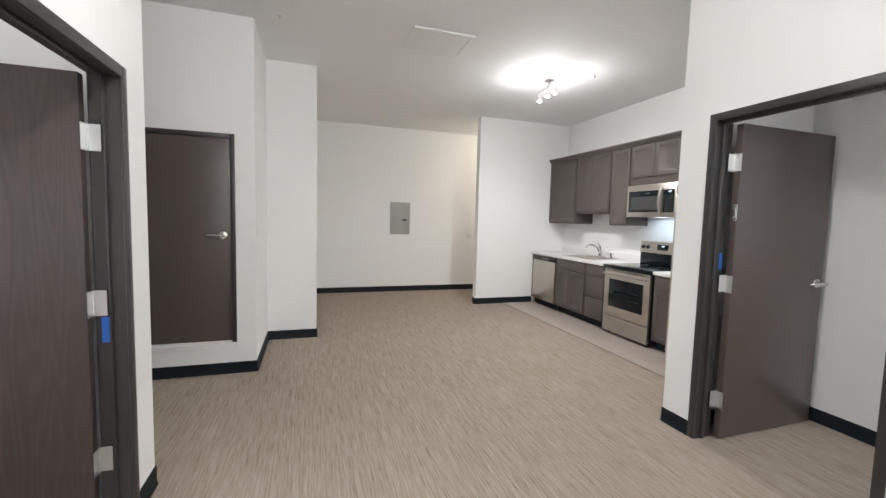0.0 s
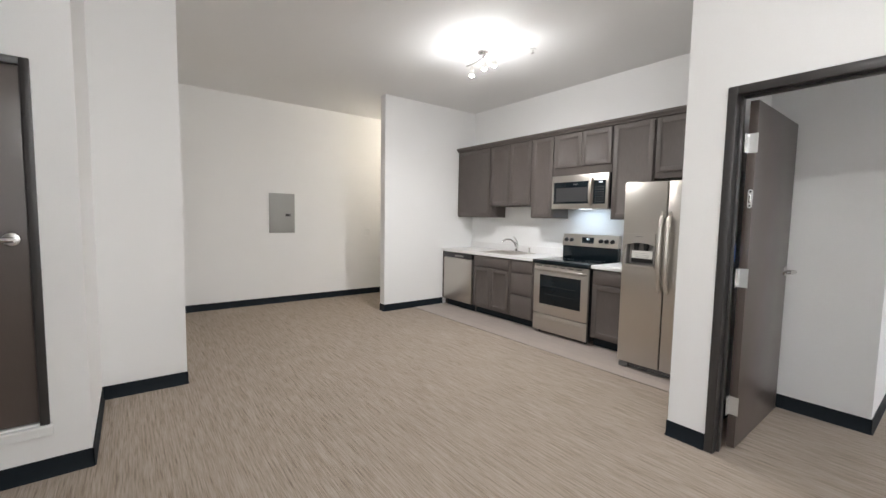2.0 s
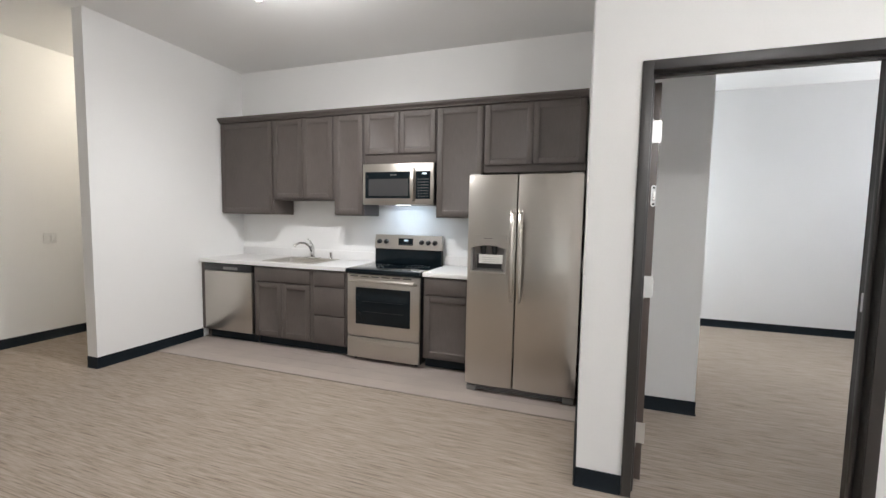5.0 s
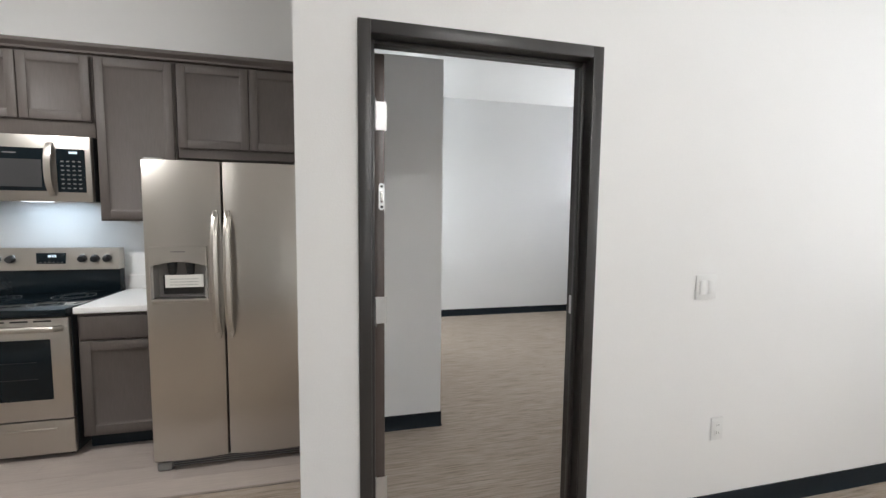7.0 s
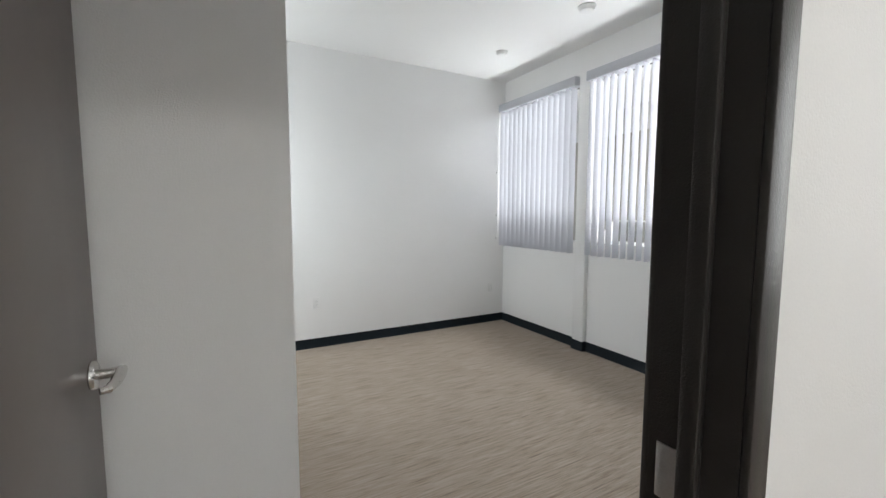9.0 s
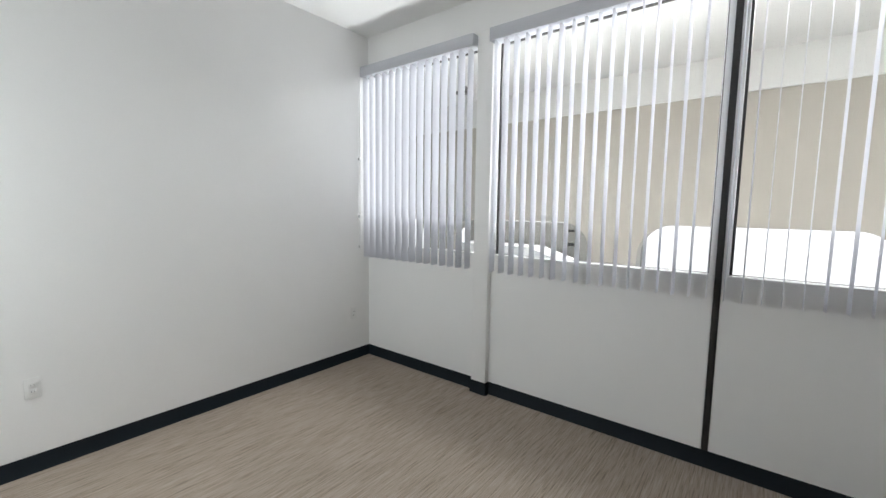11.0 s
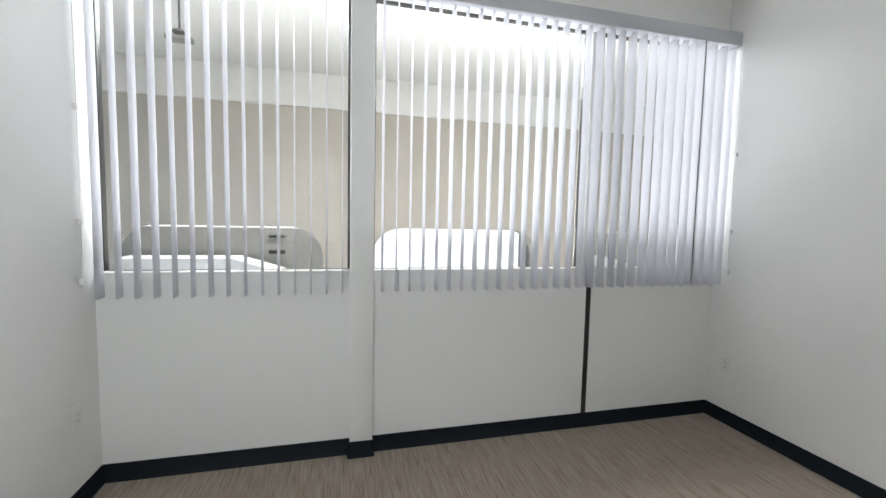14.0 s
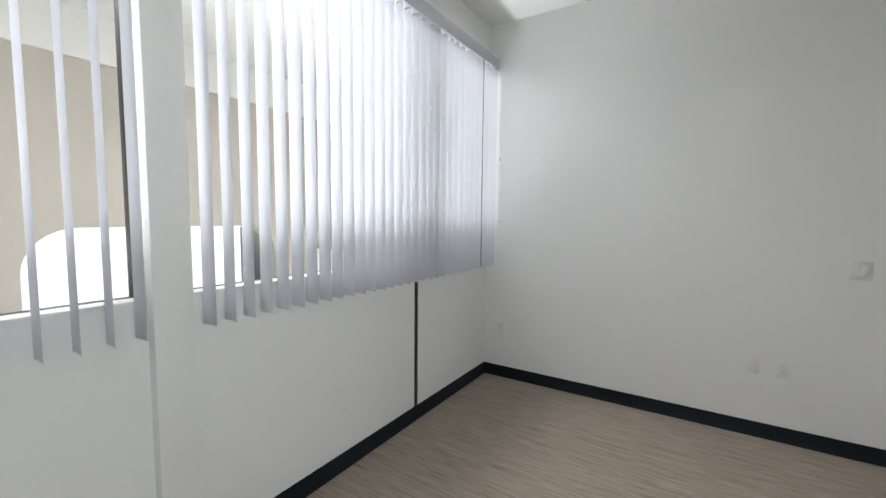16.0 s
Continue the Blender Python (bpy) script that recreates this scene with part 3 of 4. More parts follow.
def blind(x0, x1, label):
    ob = thing("vertical_blind", ((x0 + x1) / 2, -1.335, 2.78), label, "blind", "window blinds")
    part("headrail", boxes((x0, -1.402, 2.768, x1, -1.292, 2.862), bevel=0.004), RAIL, ob, "grey vinyl valance")
    n = round((x1 - x0 - 0.06) / 0.083)
    for k in range(n):
        x = x0 + 0.045 + k * (x1 - x0 - 0.09) / (n - 1)
        bm = bmesh.new()
        a = [bm.verts.new((u, 0.004 * math.cos(u / 0.0432 * math.pi / 2), 1.035)) for u in np.linspace(-0.0432, 0.0432, 7)]
        b = [bm.verts.new((v.co.x, v.co.y, 2.760)) for v in a]
        for i in range(6):
            bm.faces.new((a[i], a[i + 1], b[i + 1], b[i]))
        bmesh.ops.solidify(bm, geom=bm.faces, thickness=0.001)
        box(bm, -0.008, -0.003, 2.757, 0.008, 0.003, 2.770)
        turn = Matrix.Rotation(radians(90 + random.gauss(0, 2.2)), 4, "Z")
        bmesh.ops.transform(bm, matrix=Matrix.Translation((x, -1.335, 0)) @ turn, verts=bm.verts)
        part("vane", bm, VANE, ob)
    return ob


blind(5.307, XB - 0.01, "white vinyl vertical blind with open vanes at the single window")
wide_blind = blind(XD1 + 0.01, 5.162, "wide white vinyl vertical blind with open vanes across two windows")

part("tilt_wand", cyl(bmesh.new(), (2.890, -1.284, 1.06), (2.890, -1.284, 2.768), 0.0045, None, 8), GREY_PLASTIC, wide_blind, "thin grey tilt wand")

# ---- outside: carport ----
# unseen dark cladding, added to cut light bounced onto the carport wall
structure("facade", boxes((XD1, -1.565, -0.12, 6.7, -1.548, SILL - 0.01), (XD1, -1.565, HEAD + 0.01, 6.7, -1.548, 3.44)), DARK_CLADDING, "unseen dark cladding outside the bedroom windows, added to absorb bounced light", "facade")
YO = -5.1
structure("ground", boxes((-60, -80, -0.25, 70, YW - 0.14, -0.12)), CONCRETE, "pale concrete drive outside", "ground")


def arch(x0, x1, z0, z1, r):
    pts = [(x0, z0)]
    for k in range(9):
        a = math.pi - k * math.pi / 16
        pts.append((x0 + r + r * math.cos(a), z1 - r + r * math.sin(a)))
    for k in range(9):
        a = math.pi / 2 - k * math.pi / 16
        pts.append((x1 - r + r * math.cos(a), z1 - r + r * math.sin(a)))
    return pts + [(x1, z0)]


# wall with low round-cornered openings, built as piers, spandrels and the band above
ob = tagged(thing("wall_carport", (3.5, YO, -0.12), "beige stucco carport wall with low round-cornered openings", "wall"), "", "", "", "structure")
ZA, RA = 1.33, 0.45
ARCHES = ((-4.7, -2.0), (-1.28, 1.42), (2.17, 4.90), (5.61, 8.30), (9.02, 11.8))
edges = [-9.0] + [v for a in ARCHES for v in a] + [16.0]
for k in range(0, len(edges), 2):
    part("pier", boxes((edges[k], YO - 0.25, -0.12, edges[k + 1], YO, ZA)), STUCCO, ob)
part("upper_wall", boxes((-9, YO - 0.25, ZA, 16, YO, 3.03)), STUCCO, ob)
for a, b in ARCHES:
    for c, s in ((a, 1), (b, -1)):
        pts = [(c, ZA), (c, ZA - RA)] + [(c + s * RA * (1 - math.cos(q * math.pi / 16)), ZA - RA + RA * math.sin(q * math.pi / 16)) for q in range(1, 9)]
        part("spandrel", prism(bmesh.new(), pts, "y", YO - 0.25, YO - 0.001), STUCCO, ob)
structure("carport_beam", boxes((-9, YO - 0.3, 3.03, 16, YO + 0.05, 3.5)), SOFFIT, "white painted beam over the carport wall", "beam")
structure("carport_roof", boxes((-9, YO - 0.3, 3.5, 16, -1.56, 3.65)), SOFFIT, "white painted carport soffit", "soffit")


# ---- kitchen ----
XC, XU = 3.70, 4.00      # fronts of the base cabinets and of the wall cabinets (carcass)


def shaker(parent, name, x, y0, y1, z0, z1, flat=False, mat=None):
    """A cabinet door or drawer front facing -x: framed with a recessed, bevelled panel."""
    mat = mat or CABINET
    t = 0.02
    if flat:
        return part(name, boxes((x - t, y0, z0, x, y1, z1), bevel=0.004), mat, parent)
    r = 0.052
    bm = bmesh.new()
    c = [(y0 + r, z0 + r), (y1 - r, z0 + r), (y1 - r, z1 - r), (y0 + r, z1 - r)]
    s = 0.014
    c2 = [(y0 + r + s, z0 + r + s), (y1 - r - s, z0 + r + s), (y1 - r - s, z1 - r - s), (y0 + r + s, z1 - r - s)]
    o = [bm.verts.new((x - 0.016, *p)) for p in c]
    i = [bm.verts.new((x - 0.007, *p)) for p in c2]
    b = [bm.verts.new((x - 0.001, *p)) for p in c]
    bm.faces.new(i)
    bm.faces.new(b)
    for k in range(4):
        j = (k + 1) % 4
        bm.faces.new((o[k], o[j], i[j], i[k]))
        bm.faces.new((o[k], o[j], b[j], b[k]))
    d = part(name, bm, mat, parent)
    for row in ((x - t, y0, z0, x, y0 + r, z1), (x - t, y1 - r, z0, x, y1, z1)):
        part("stile", boxes(row, bevel=0.003), mat, d)
    for row in ((x - t, y0 + r, z0, x, y1 - r, z0 + r), (x - t, y0 + r, z1 - r, x, y1 - r, z1)):
        part("rail", boxes(row, bevel=0.003), mat, d)
    return d


def wall_cabinet(y0, y1, z0, doors, dz0, label, z1=2.49):
    ob = thing("wall_cabinet", ((XU + XK) / 2, (y0 + y1) / 2, z0), label, "cabinet", "kitchen wall cabinets")
    part("body", boxes((XU, y0 + 0.001, z0, XK, y1 - 0.001, z1), bevel=0.002), CABINET, ob)
    w = (y1 - y0) / doors
    for k in range(doors):
        shaker(ob, "door", XU - 0.002, y0 + k * w + (0.012 if k == 0 else 0.003), y0 + (k + 1) * w - (0.012 if k == doors - 1 else 0.003), dz0, z1 - 0.030)
    return ob


wall_cabinet(5.91, 6.67, 1.425, 1, 1.44, "tall grey stained wall cabinet beside the partition")
wall_cabinet(5.115, 5.908, 1.59, 2, 1.605, "grey stained double wall cabinet above the sink")
wall_cabinet(4.752, 5.113, 1.425, 1, 1.44, "narrow grey stained wall cabinet beside the microwave")
wall_cabinet(3.955, 4.75, 1.955, 2, 2.055, "short grey stained wall cabinet over the microwave")
wall_cabinet(3.487, 3.953, 1.42, 1, 1.435, "grey stained wall cabinet beside the refrigerator")
wall_cabinet(2.58, 3.485, 1.85, 2, 1.915, "grey stained double cabinet over the refrigerator")
bm = prism(bmesh.new(), [(XU - 0.002, 2.472), (XU - 0.024, 2.478), (XU - 0.026, 2.490), (XU - 0.050, 2.512), (XU - 0.054, 2.532), (XU - 0.044, 2.535), (XK, 2.535), (XK, 2.492), (XU, 2.492)], "y", 2.575, 6.678)
solid("crown_moulding", bm, CABINET, (XU, 4.66, 2.472), "grey stained crown moulding along the wall cabinets", "moulding")


def base_cabinet(y0, y1, fronts, label):
    ob = thing("base_cabinet", ((XC + XK) / 2, (y0 + y1) / 2, 0.004), label, "cabinet", "kitchen base cabinets")
    part("body", boxes((XC, y0 + 0.001, 0.105, XK, y1 - 0.001, 0.874), bevel=0.002), CABINET, ob)
    part("toe_kick", boxes((XC + 0.07, y0 + 0.001, 0.004, XC + 0.09, y1 - 0.001, 0.105)), COVE, ob, "black toe kick")
    for a, b, c, d, flat in fronts:
        shaker(ob, "drawer_front" if flat else "door", XC - 0.002, a, b, c, d, flat)


base_cabinet(5.175, 5.925, [(5.20, 5.90, 0.715, 0.855, True), (5.20, 5.547, 0.125, 0.70, False), (5.553, 5.90, 0.125, 0.70, False)], "grey stained base cabinet under the sink")
base_cabinet(4.775, 5.173, [(4.79, 5.15, 0.71, 0.855, True), (4.79, 5.15, 0.415, 0.695, True), (4.79, 5.15, 0.125, 0.40, True)], "grey stained drawer cabinet beside the range")
base_cabinet(3.47, 3.955, [(3.49, 3.935, 0.715, 0.855, True), (3.49, 3.935, 0.125, 0.70, False)], "grey stained base cabinet between range and refrigerator")

# dishwasher
dw = thing("dishwasher", (4.0, 6.235, 0.004), "stainless dishwasher with a black control strip", "dishwasher")
part("body", boxes((XC + 0.01, 5.93, 0.105, XK, 6.61, 0.865)), BLACK_PLASTIC, dw)
part("door_panel", boxes((XC - 0.03, 5.937, 0.115, XC + 0.01, 6.605, 0.785), bevel=0.006), STAINLESS, dw)
part("control_strip", boxes((XC - 0.028, 5.937, 0.79, XC + 0.01, 6.605, 0.866), bevel=0.006), BLACK_PLASTIC, dw)
part("pocket_handle", boxes((XC - 0.032, 6.13, 0.805, XC - 0.026, 6.33, 0.835), bevel=0.002), GREY_PLASTIC, dw)
part("toe_kick", boxes((XC + 0.05, 5.93, 0.004, XC + 0.06, 6.61, 0.105)), COVE, dw)
solid("filler_panel", boxes((XC - 0.002, 6.612, 0.105, XC + 0.02, YK - 0.002, 0.874), (XC + 0.07, 6.612, 0.004, XC + 0.09, YK - 0.002, 0.105)), CABINET, (XC, 6.65, 0.004), "grey stained filler strip between dishwasher and wall", "filler panel")

# worktops: the long one has a cut-out for the sink
SX0, SX1, SY0, SY1 = 3.80, 4.19, 5.26, 5.86
ct = thing("countertop", (4.0, 5.75, 0.876), "white laminate countertop with low backsplash", "countertop")
part("slab", boxes((3.665, 4.762, 0.876, SX0, YK - 0.001, 0.914), (SX1, 4.762, 0.876, XK, YK - 0.001, 0.914), (SX0, SY1, 0.876, SX1, YK - 0.001, 0.914), (SX0, 4.762, 0.876, SX1, SY0, 0.914)), QUARTZ, ct)
part("backsplash", boxes((XK - 0.02, 4.762, 0.915, XK, YK - 0.001, 1.015), bevel=0.003), QUARTZ, ct)
ct = thing("countertop", (4.0, 3.71, 0.876), "short white laminate countertop beside the refrigerator", "countertop")
part("slab", boxes((3.665, 3.468, 0.876, XK, 3.957, 0.914), bevel=0.004), QUARTZ, ct)
part("backsplash", boxes((XK - 0.02, 3.468, 0.915, XK, 3.957, 1.015), bevel=0.003), QUARTZ, ct)

# sink and faucet
sk = thing("sink", (4.0, 5.56, 0.914), "stainless drop-in sink in the white countertop", "sink")
bm = bmesh.new()
def ring(x0, x1, y0, y1, z, r=0.05):
    pts = []
    for cx, cy, a0 in ((x1 - r, y1 - r, 0), (x0 + r, y1 - r, 90), (x0 + r, y0 + r, 180), (x1 - r, y0 + r, 270)):
        for k in range(5):
            a = radians(a0 + k * 22.5)
            pts.append(bm.verts.new((cx + r * math.cos(a), cy + r * math.sin(a), z)))
    return pts
rings = [ring(3.765, 4.285, 5.225, 5.895, 0.9155, 0.03), ring(3.768, 4.282, 5.228, 5.892, 0.921, 0.03), ring(3.815, 4.18, 5.275, 5.845, 0.919), ring(3.822, 4.173, 5.282, 5.838, 0.905), ring(3.835, 4.16, 5.295, 5.825, 0.75), ring(3.87, 4.125, 5.33, 5.79, 0.735, 0.03)]
for a, b in zip(rings, rings[1:]):
    for k in range(len(a)):
        bm.faces.new((a[k], a[(k + 1) % len(a)], b[(k + 1) % len(a)], b[k]))
bm.faces.new(rings[-1])
part("basin", bm, STAINLESS, sk)
part("drain", cyl(bmesh.new(), (4.0, 5.56, 0.734), (4.0, 5.56, 0.739), 0.05, 0.045, 24), CHROME, sk)
fc = thing("faucet", (4.235, 5.57, 0.921), "chrome single-lever kitchen faucet on the sink's rim", "faucet")
part("base", boxes((4.21, 5.47, 0.921, 4.262, 5.67, 0.934), bevel=0.006), CHROME, fc)
part("body", cyl(bmesh.new(), (4.235, 5.57, 0.93), (4.235, 5.57, 1.03), 0.025, 0.021, 20, 0.004), CHROME, fc)
part("spout", tube(bmesh.new(), [(4.235, 5.57, 0.98), (4.20, 5.585, 1.06), (4.15, 5.61, 1.10), (4.09, 5.64, 1.105), (4.04, 5.665, 1.08), (4.03, 5.67, 1.06)], [0.016, 0.014, 0.013, 0.012, 0.012, 0.013]), CHROME, fc)
part("lever", tube(bmesh.new(), [(4.235, 5.57, 1.03), (4.235, 5.575, 1.07), (4.225, 5.60, 1.12), (4.215, 5.625, 1.145)], [0.02, 0.014, 0.009, 0.008]), CHROME, fc)
sp = thing("side_sprayer", (4.235, 5.32, 0.921), "small chrome and black side sprayer on the sink", "sprayer")
part("collar", cyl(bmesh.new(), (4.235, 5.32, 0.921), (4.235, 5.32, 0.94), 0.022, 0.017, 18, 0.003), CHROME, sp)
part("head", tube(bmesh.new(), [(4.235, 5.32, 0.94), (4.235, 5.32, 0.975), (4.228, 5.32, 1.0)], [0.012, 0.015, 0.017]), CHROME, sp)

# range
RY0, RY1, RX = 3.968, 4.745, 3.655
rg = thing("electric_range", (4.0, 4.357, 0.004), "stainless freestanding electric range with black glass cooktop", "range")
part("body", boxes((RX + 0.03, RY0 + 0.004, 0.035, XK - 0.03, RY1 - 0.004, 0.895), bevel=0.003), BLACK_PLASTIC, rg)
for y in (RY0 + 0.06, RY1 - 0.06):
    part("foot", cyl(bmesh.new(), (RX + 0.08, y, 0.004), (RX + 0.08, y, 0.036), 0.018, None, 12), BLACK_PLASTIC, rg)
part("drawer", boxes((RX, RY0 + 0.006, 0.04, RX + 0.03, RY1 - 0.006, 0.245), bevel=0.006), STAINLESS, rg)
part("drawer_pull", boxes((RX - 0.008, RY0 + 0.09, 0.185, RX + 0.004, RY1 - 0.09, 0.20), bevel=0.004), STAINLESS, rg)
door = part("oven_door", boxes((RX, RY0 + 0.006, 0.252, RX + 0.03, RY1 - 0.006, 0.862), bevel=0.006), STAINLESS, rg)
part("oven_window", boxes((RX - 0.003, RY0 + 0.10, 0.375, RX + 0.004, RY1 - 0.10, 0.735), bevel=0.002), BLACK_GLASS, door, "dark glass oven window")
for z in (0.50, 0.60):
    part("window_rack_line", boxes((RX - 0.0036, RY0 + 0.17, z, RX - 0.0028, RY1 - 0.17, z + 0.004)), BLACK_PLASTIC, door)
bm = tube(bmesh.new(), [(RX - 0.006, RY0 + 0.04, 0.80), (RX - 0.04, RY0 + 0.055, 0.803), (RX - 0.046, RY0 + 0.2, 0.806), (RX - 0.046, RY1 - 0.2, 0.806), (RX - 0.04, RY1 - 0.055, 0.803), (RX - 0.006, RY1 - 0.04, 0.80)], 0.018)
part("oven_handle", bm, STAINLESS, door)
for k in range(6):
    y = RY0 + 0.09 + k * 0.112
    part("vent_slot", boxes((RX - 0.002, y, 0.838, RX + 0.002, y + 0.085, 0.848)), BLACK_PLASTIC, door)
part("cooktop", boxes((RX - 0.03, RY0, 0.872, XK - 0.09, RY1, 0.916), bevel=0.006), BLACK_GLASS, rg, "black ceramic glass cooktop")
for x, y, r in ((3.80, 4.55, 0.115), (3.80, 4.16, 0.09), (4.06, 4.55, 0.085), (4.06, 4.16, 0.115)):
    for rr in (r, r * 0.62):
        bm = bmesh.new()
        n = 40
        vs = [[bm.verts.new((x + q * math.cos(2 * math.pi * k / n), y + q * math.sin(2 * math.pi * k / n), 0.9165)) for k in range(n)] for q in (rr, rr - 0.0035)]
        for k in range(n):
            bm.faces.new((vs[0][k], vs[0][(k + 1) % n], vs[1][(k + 1) % n], vs[1][k]))
        part("burner_ring", bm, GREY_PLASTIC, rg)
part("backguard_base", boxes((XK - 0.10, RY0 + 0.002, 0.90, XK - 0.03, RY1 - 0.002, 1.075), bevel=0.005), BLACK_GLASS, rg)
bm = prism(bmesh.new(), [(XK - 0.115, 1.075), (XK - 0.09, 1.225), (XK - 0.03, 1.225), (XK - 0.03, 1.075)], "y", RY0 + 0.002, RY1 - 0.002)
part("backguard", bm, STAINLESS, rg)
def bg(z):
    return XK - 0.115 + (z - 1.075) * 0.025 / 0.150
for y in (4.685, 4.605, 4.19, 4.115, 4.04):
    part("knob", cyl(bmesh.new(), (bg(1.152), y, 1.152), (bg(1.152) - 0.03, y, 1.147), 0.026, 0.021, 20, 0.004), BLACK_PLASTIC, rg)
    part("knob_skirt", cyl(bmesh.new(), (bg(1.152) + 0.003, y, 1.152), (bg(1.152) - 0.004, y, 1.151), 0.031, 0.029, 20), CHROME, rg)
disp = part("display", boxes((bg(1.152) - 0.006, 4.29, 1.110, bg(1.152) + 0.01, 4.46, 1.192), bevel=0.002), BLACK_GLASS, rg)
for y in (4.385, 4.375, 4.362, 4.348):
    part("clock_digit", boxes((bg(1.152) - 0.008, y - 0.004, 1.162, bg(1.152) - 0.0055, y + 0.004, 1.178)), LCD, disp)
for k in range(6):
    part("key_mark", boxes((bg(1.152) - 0.0075, 4.305 + k * 0.025, 1.124, bg(1.152) - 0.0055, 4.317 + k * 0.025, 1.130)), MARK, disp)

# microwave
MY0, MY1, MZ0, MZ1, MX = 3.966, 4.748, 1.54, 1.952, 3.955
mw = thing("microwave", (4.15, 4.357, MZ0), "stainless over-range microwave with black glass door", "microwave")
part("body", boxes((MX + 0.035, MY0, MZ0 + 0.006, XK, MY1, MZ1), bevel=0.004), BLACK_PLASTIC, mw)
face = part("front_panel", boxes((MX, MY0 + 0.002, MZ0, MX + 0.035, MY1 - 0.002, MZ1), bevel=0.006), STAINLESS, mw)
win = part("door_window", boxes((MX - 0.003, 4.20, 1.605, MX + 0.004, 4.715, 1.872), bevel=0.004), BLACK_GLASS, face)
part("window_mesh", boxes((MX - 0.0042, 4.235, 1.63, MX - 0.0028, 4.675, 1.80)), SCREEN, win, "grey perforated screen")
part("name_mark", boxes((MX - 0.0042, 4.36, 1.835, MX - 0.0028, 4.43, 1.842)), MARK, win)
pad = part("keypad", boxes((MX - 0.003, 4.00, 1.60, MX + 0.004, 4.155, 1.872), bevel=0.003), BLACK_GLASS, face)
part("clock", boxes((MX - 0.0042, 4.04, 1.842, MX - 0.0028, 4.085, 1.856)), LCD, pad)
for r in range(7):
    for c in range(4):
        part("key", boxes((MX - 0.0042, 4.022 + c * 0.031, 1.622 + r * 0.028, MX - 0.0028, 4.038 + c * 0.031, 1.629 + r * 0.028)), MARK, pad)
arc = [(math.sin(a), math.cos(a)) for a in np.linspace(0.12, math.pi - 0.12, 13)]
pts = [(MX + 0.004 - 0.052 * u, 1.742 + 0.168 * v) for u, v in arc] + [(MX + 0.004 - 0.038 * u, 1.742 + 0.160 * v) for u, v in reversed(arc)]
bm = prism(bmesh.new(), pts, "y", 4.163, 4.199)
bmesh.ops.bevel(bm, geom=[e for e in bm.edges if abs(e.verts[0].co.y - e.verts[1].co.y) < 0.001], offset=0.003, segments=2, profile=0.5, affect="EDGES")
part("handle", bm, STAINLESS, mw, "wide curved stainless handle")
part("lamp_lens", boxes((4.08, 4.29, MZ0 + 0.001, 4.15, 4.43, MZ0 + 0.007)), glow_material("hood_lamp_lens", (0.85, 0.93, 1.0), 3.0), mw)

# refrigerator
FY0, FY1, FM, FX = 2.585, 3.452, 3.06, 3.365
fr = thing("refrigerator", (3.85, 3.02, 0.004), "stainless side-by-side refrigerator with a water dispenser", "refrigerator")
part("cabinet", boxes((FX + 0.075, FY0 + 0.008, 0.03, XK - 0.03, FY1 - 0.008, 1.745), bevel=0.004), PANEL_GREY, fr)
def fridge_door(name, y0, y1, cut=None):
    """Door whose front bows slightly, with an opening for the dispenser if given."""
    bm = bmesh.new()
    n = 10
    def xf(y):
        u = (y - (y0 + y1) / 2) / ((y1 - y0) / 2)
        return FX + 0.012 * u * u + (0.006 if abs(u) > 0.98 else 0)
    ys = sorted({round(y0 + (y1 - y0) * k / n, 4) for k in range(n + 1)} | ({y0 + 0.004, y1 - 0.004}) | (set(cut[:2]) if cut else set()))
    zs = [0.07, 0.076, 1.754, 1.76] + ([cut[2], cut[3]] if cut else [])
    zs = sorted(zs)
    grid = [[bm.verts.new((xf(y) + (0.004 if z in (0.07, 1.76) else 0), y, z)) for z in zs] for y in ys]
    for i in range(len(ys) - 1):
        for j in range(len(zs) - 1):
            if cut and cut[0] <= ys[i] < cut[1] and cut[2] <= zs[j] < cut[3]:
                continue
            bm.faces.new((grid[i][j], grid[i + 1][j], grid[i + 1][j + 1], grid[i][j + 1]))
    edge = [e for e in bm.edges if e.is_boundary]
    r = bmesh.ops.extrude_edge_only(bm, edges=edge)
    for v in r["geom"]:
        if isinstance(v, bmesh.types.BMVert):
            v.co.x = FX + 0.07
    return part(name, bm, FRIDGE_STEEL, fr)
left = fridge_door("freezer_door", FM + 0.004, FY1, (3.14, 3.42, 0.985, 1.292))
right = fridge_door("fridge_door", FY0, FM - 0.004)
def fridge_handle(y, parent):
    zs = np.linspace(0.78, 1.48, 13)
    bm = bmesh.new()
    rows = []
    for z in zs:
        u = (z - 1.13) / 0.35
        x = FX - 0.052 + 0.05 * u ** 4 + 0.008 * u * u
        rows.append([bm.verts.new(p) for p in ((x + 0.012, y - 0.019, z), (x, y - 0.017, z), (x - 0.006, y, z), (x, y + 0.017, z), (x + 0.012, y + 0.019, z))])
    for a, b in zip(rows, rows[1:]):
        for k in range(5):
            bm.faces.new((a[k], a[(k + 1) % 5], b[(k + 1) % 5], b[k]))
    bm.faces.new(rows[0])
    bm.faces.new(rows[-1])
    for z in (0.785, 1.475):
        box(bm, FX - 0.01, y - 0.012, z - 0.02, FX + 0.012, y + 0.012, z + 0.02, 0.004)
    part("handle", bm, STAINLESS, parent)
fridge_handle(3.093, left)
fridge_handle(3.031, right)
D0, D1, DZ0, DZ1 = 3.14, 3.42, 0.985, 1.292
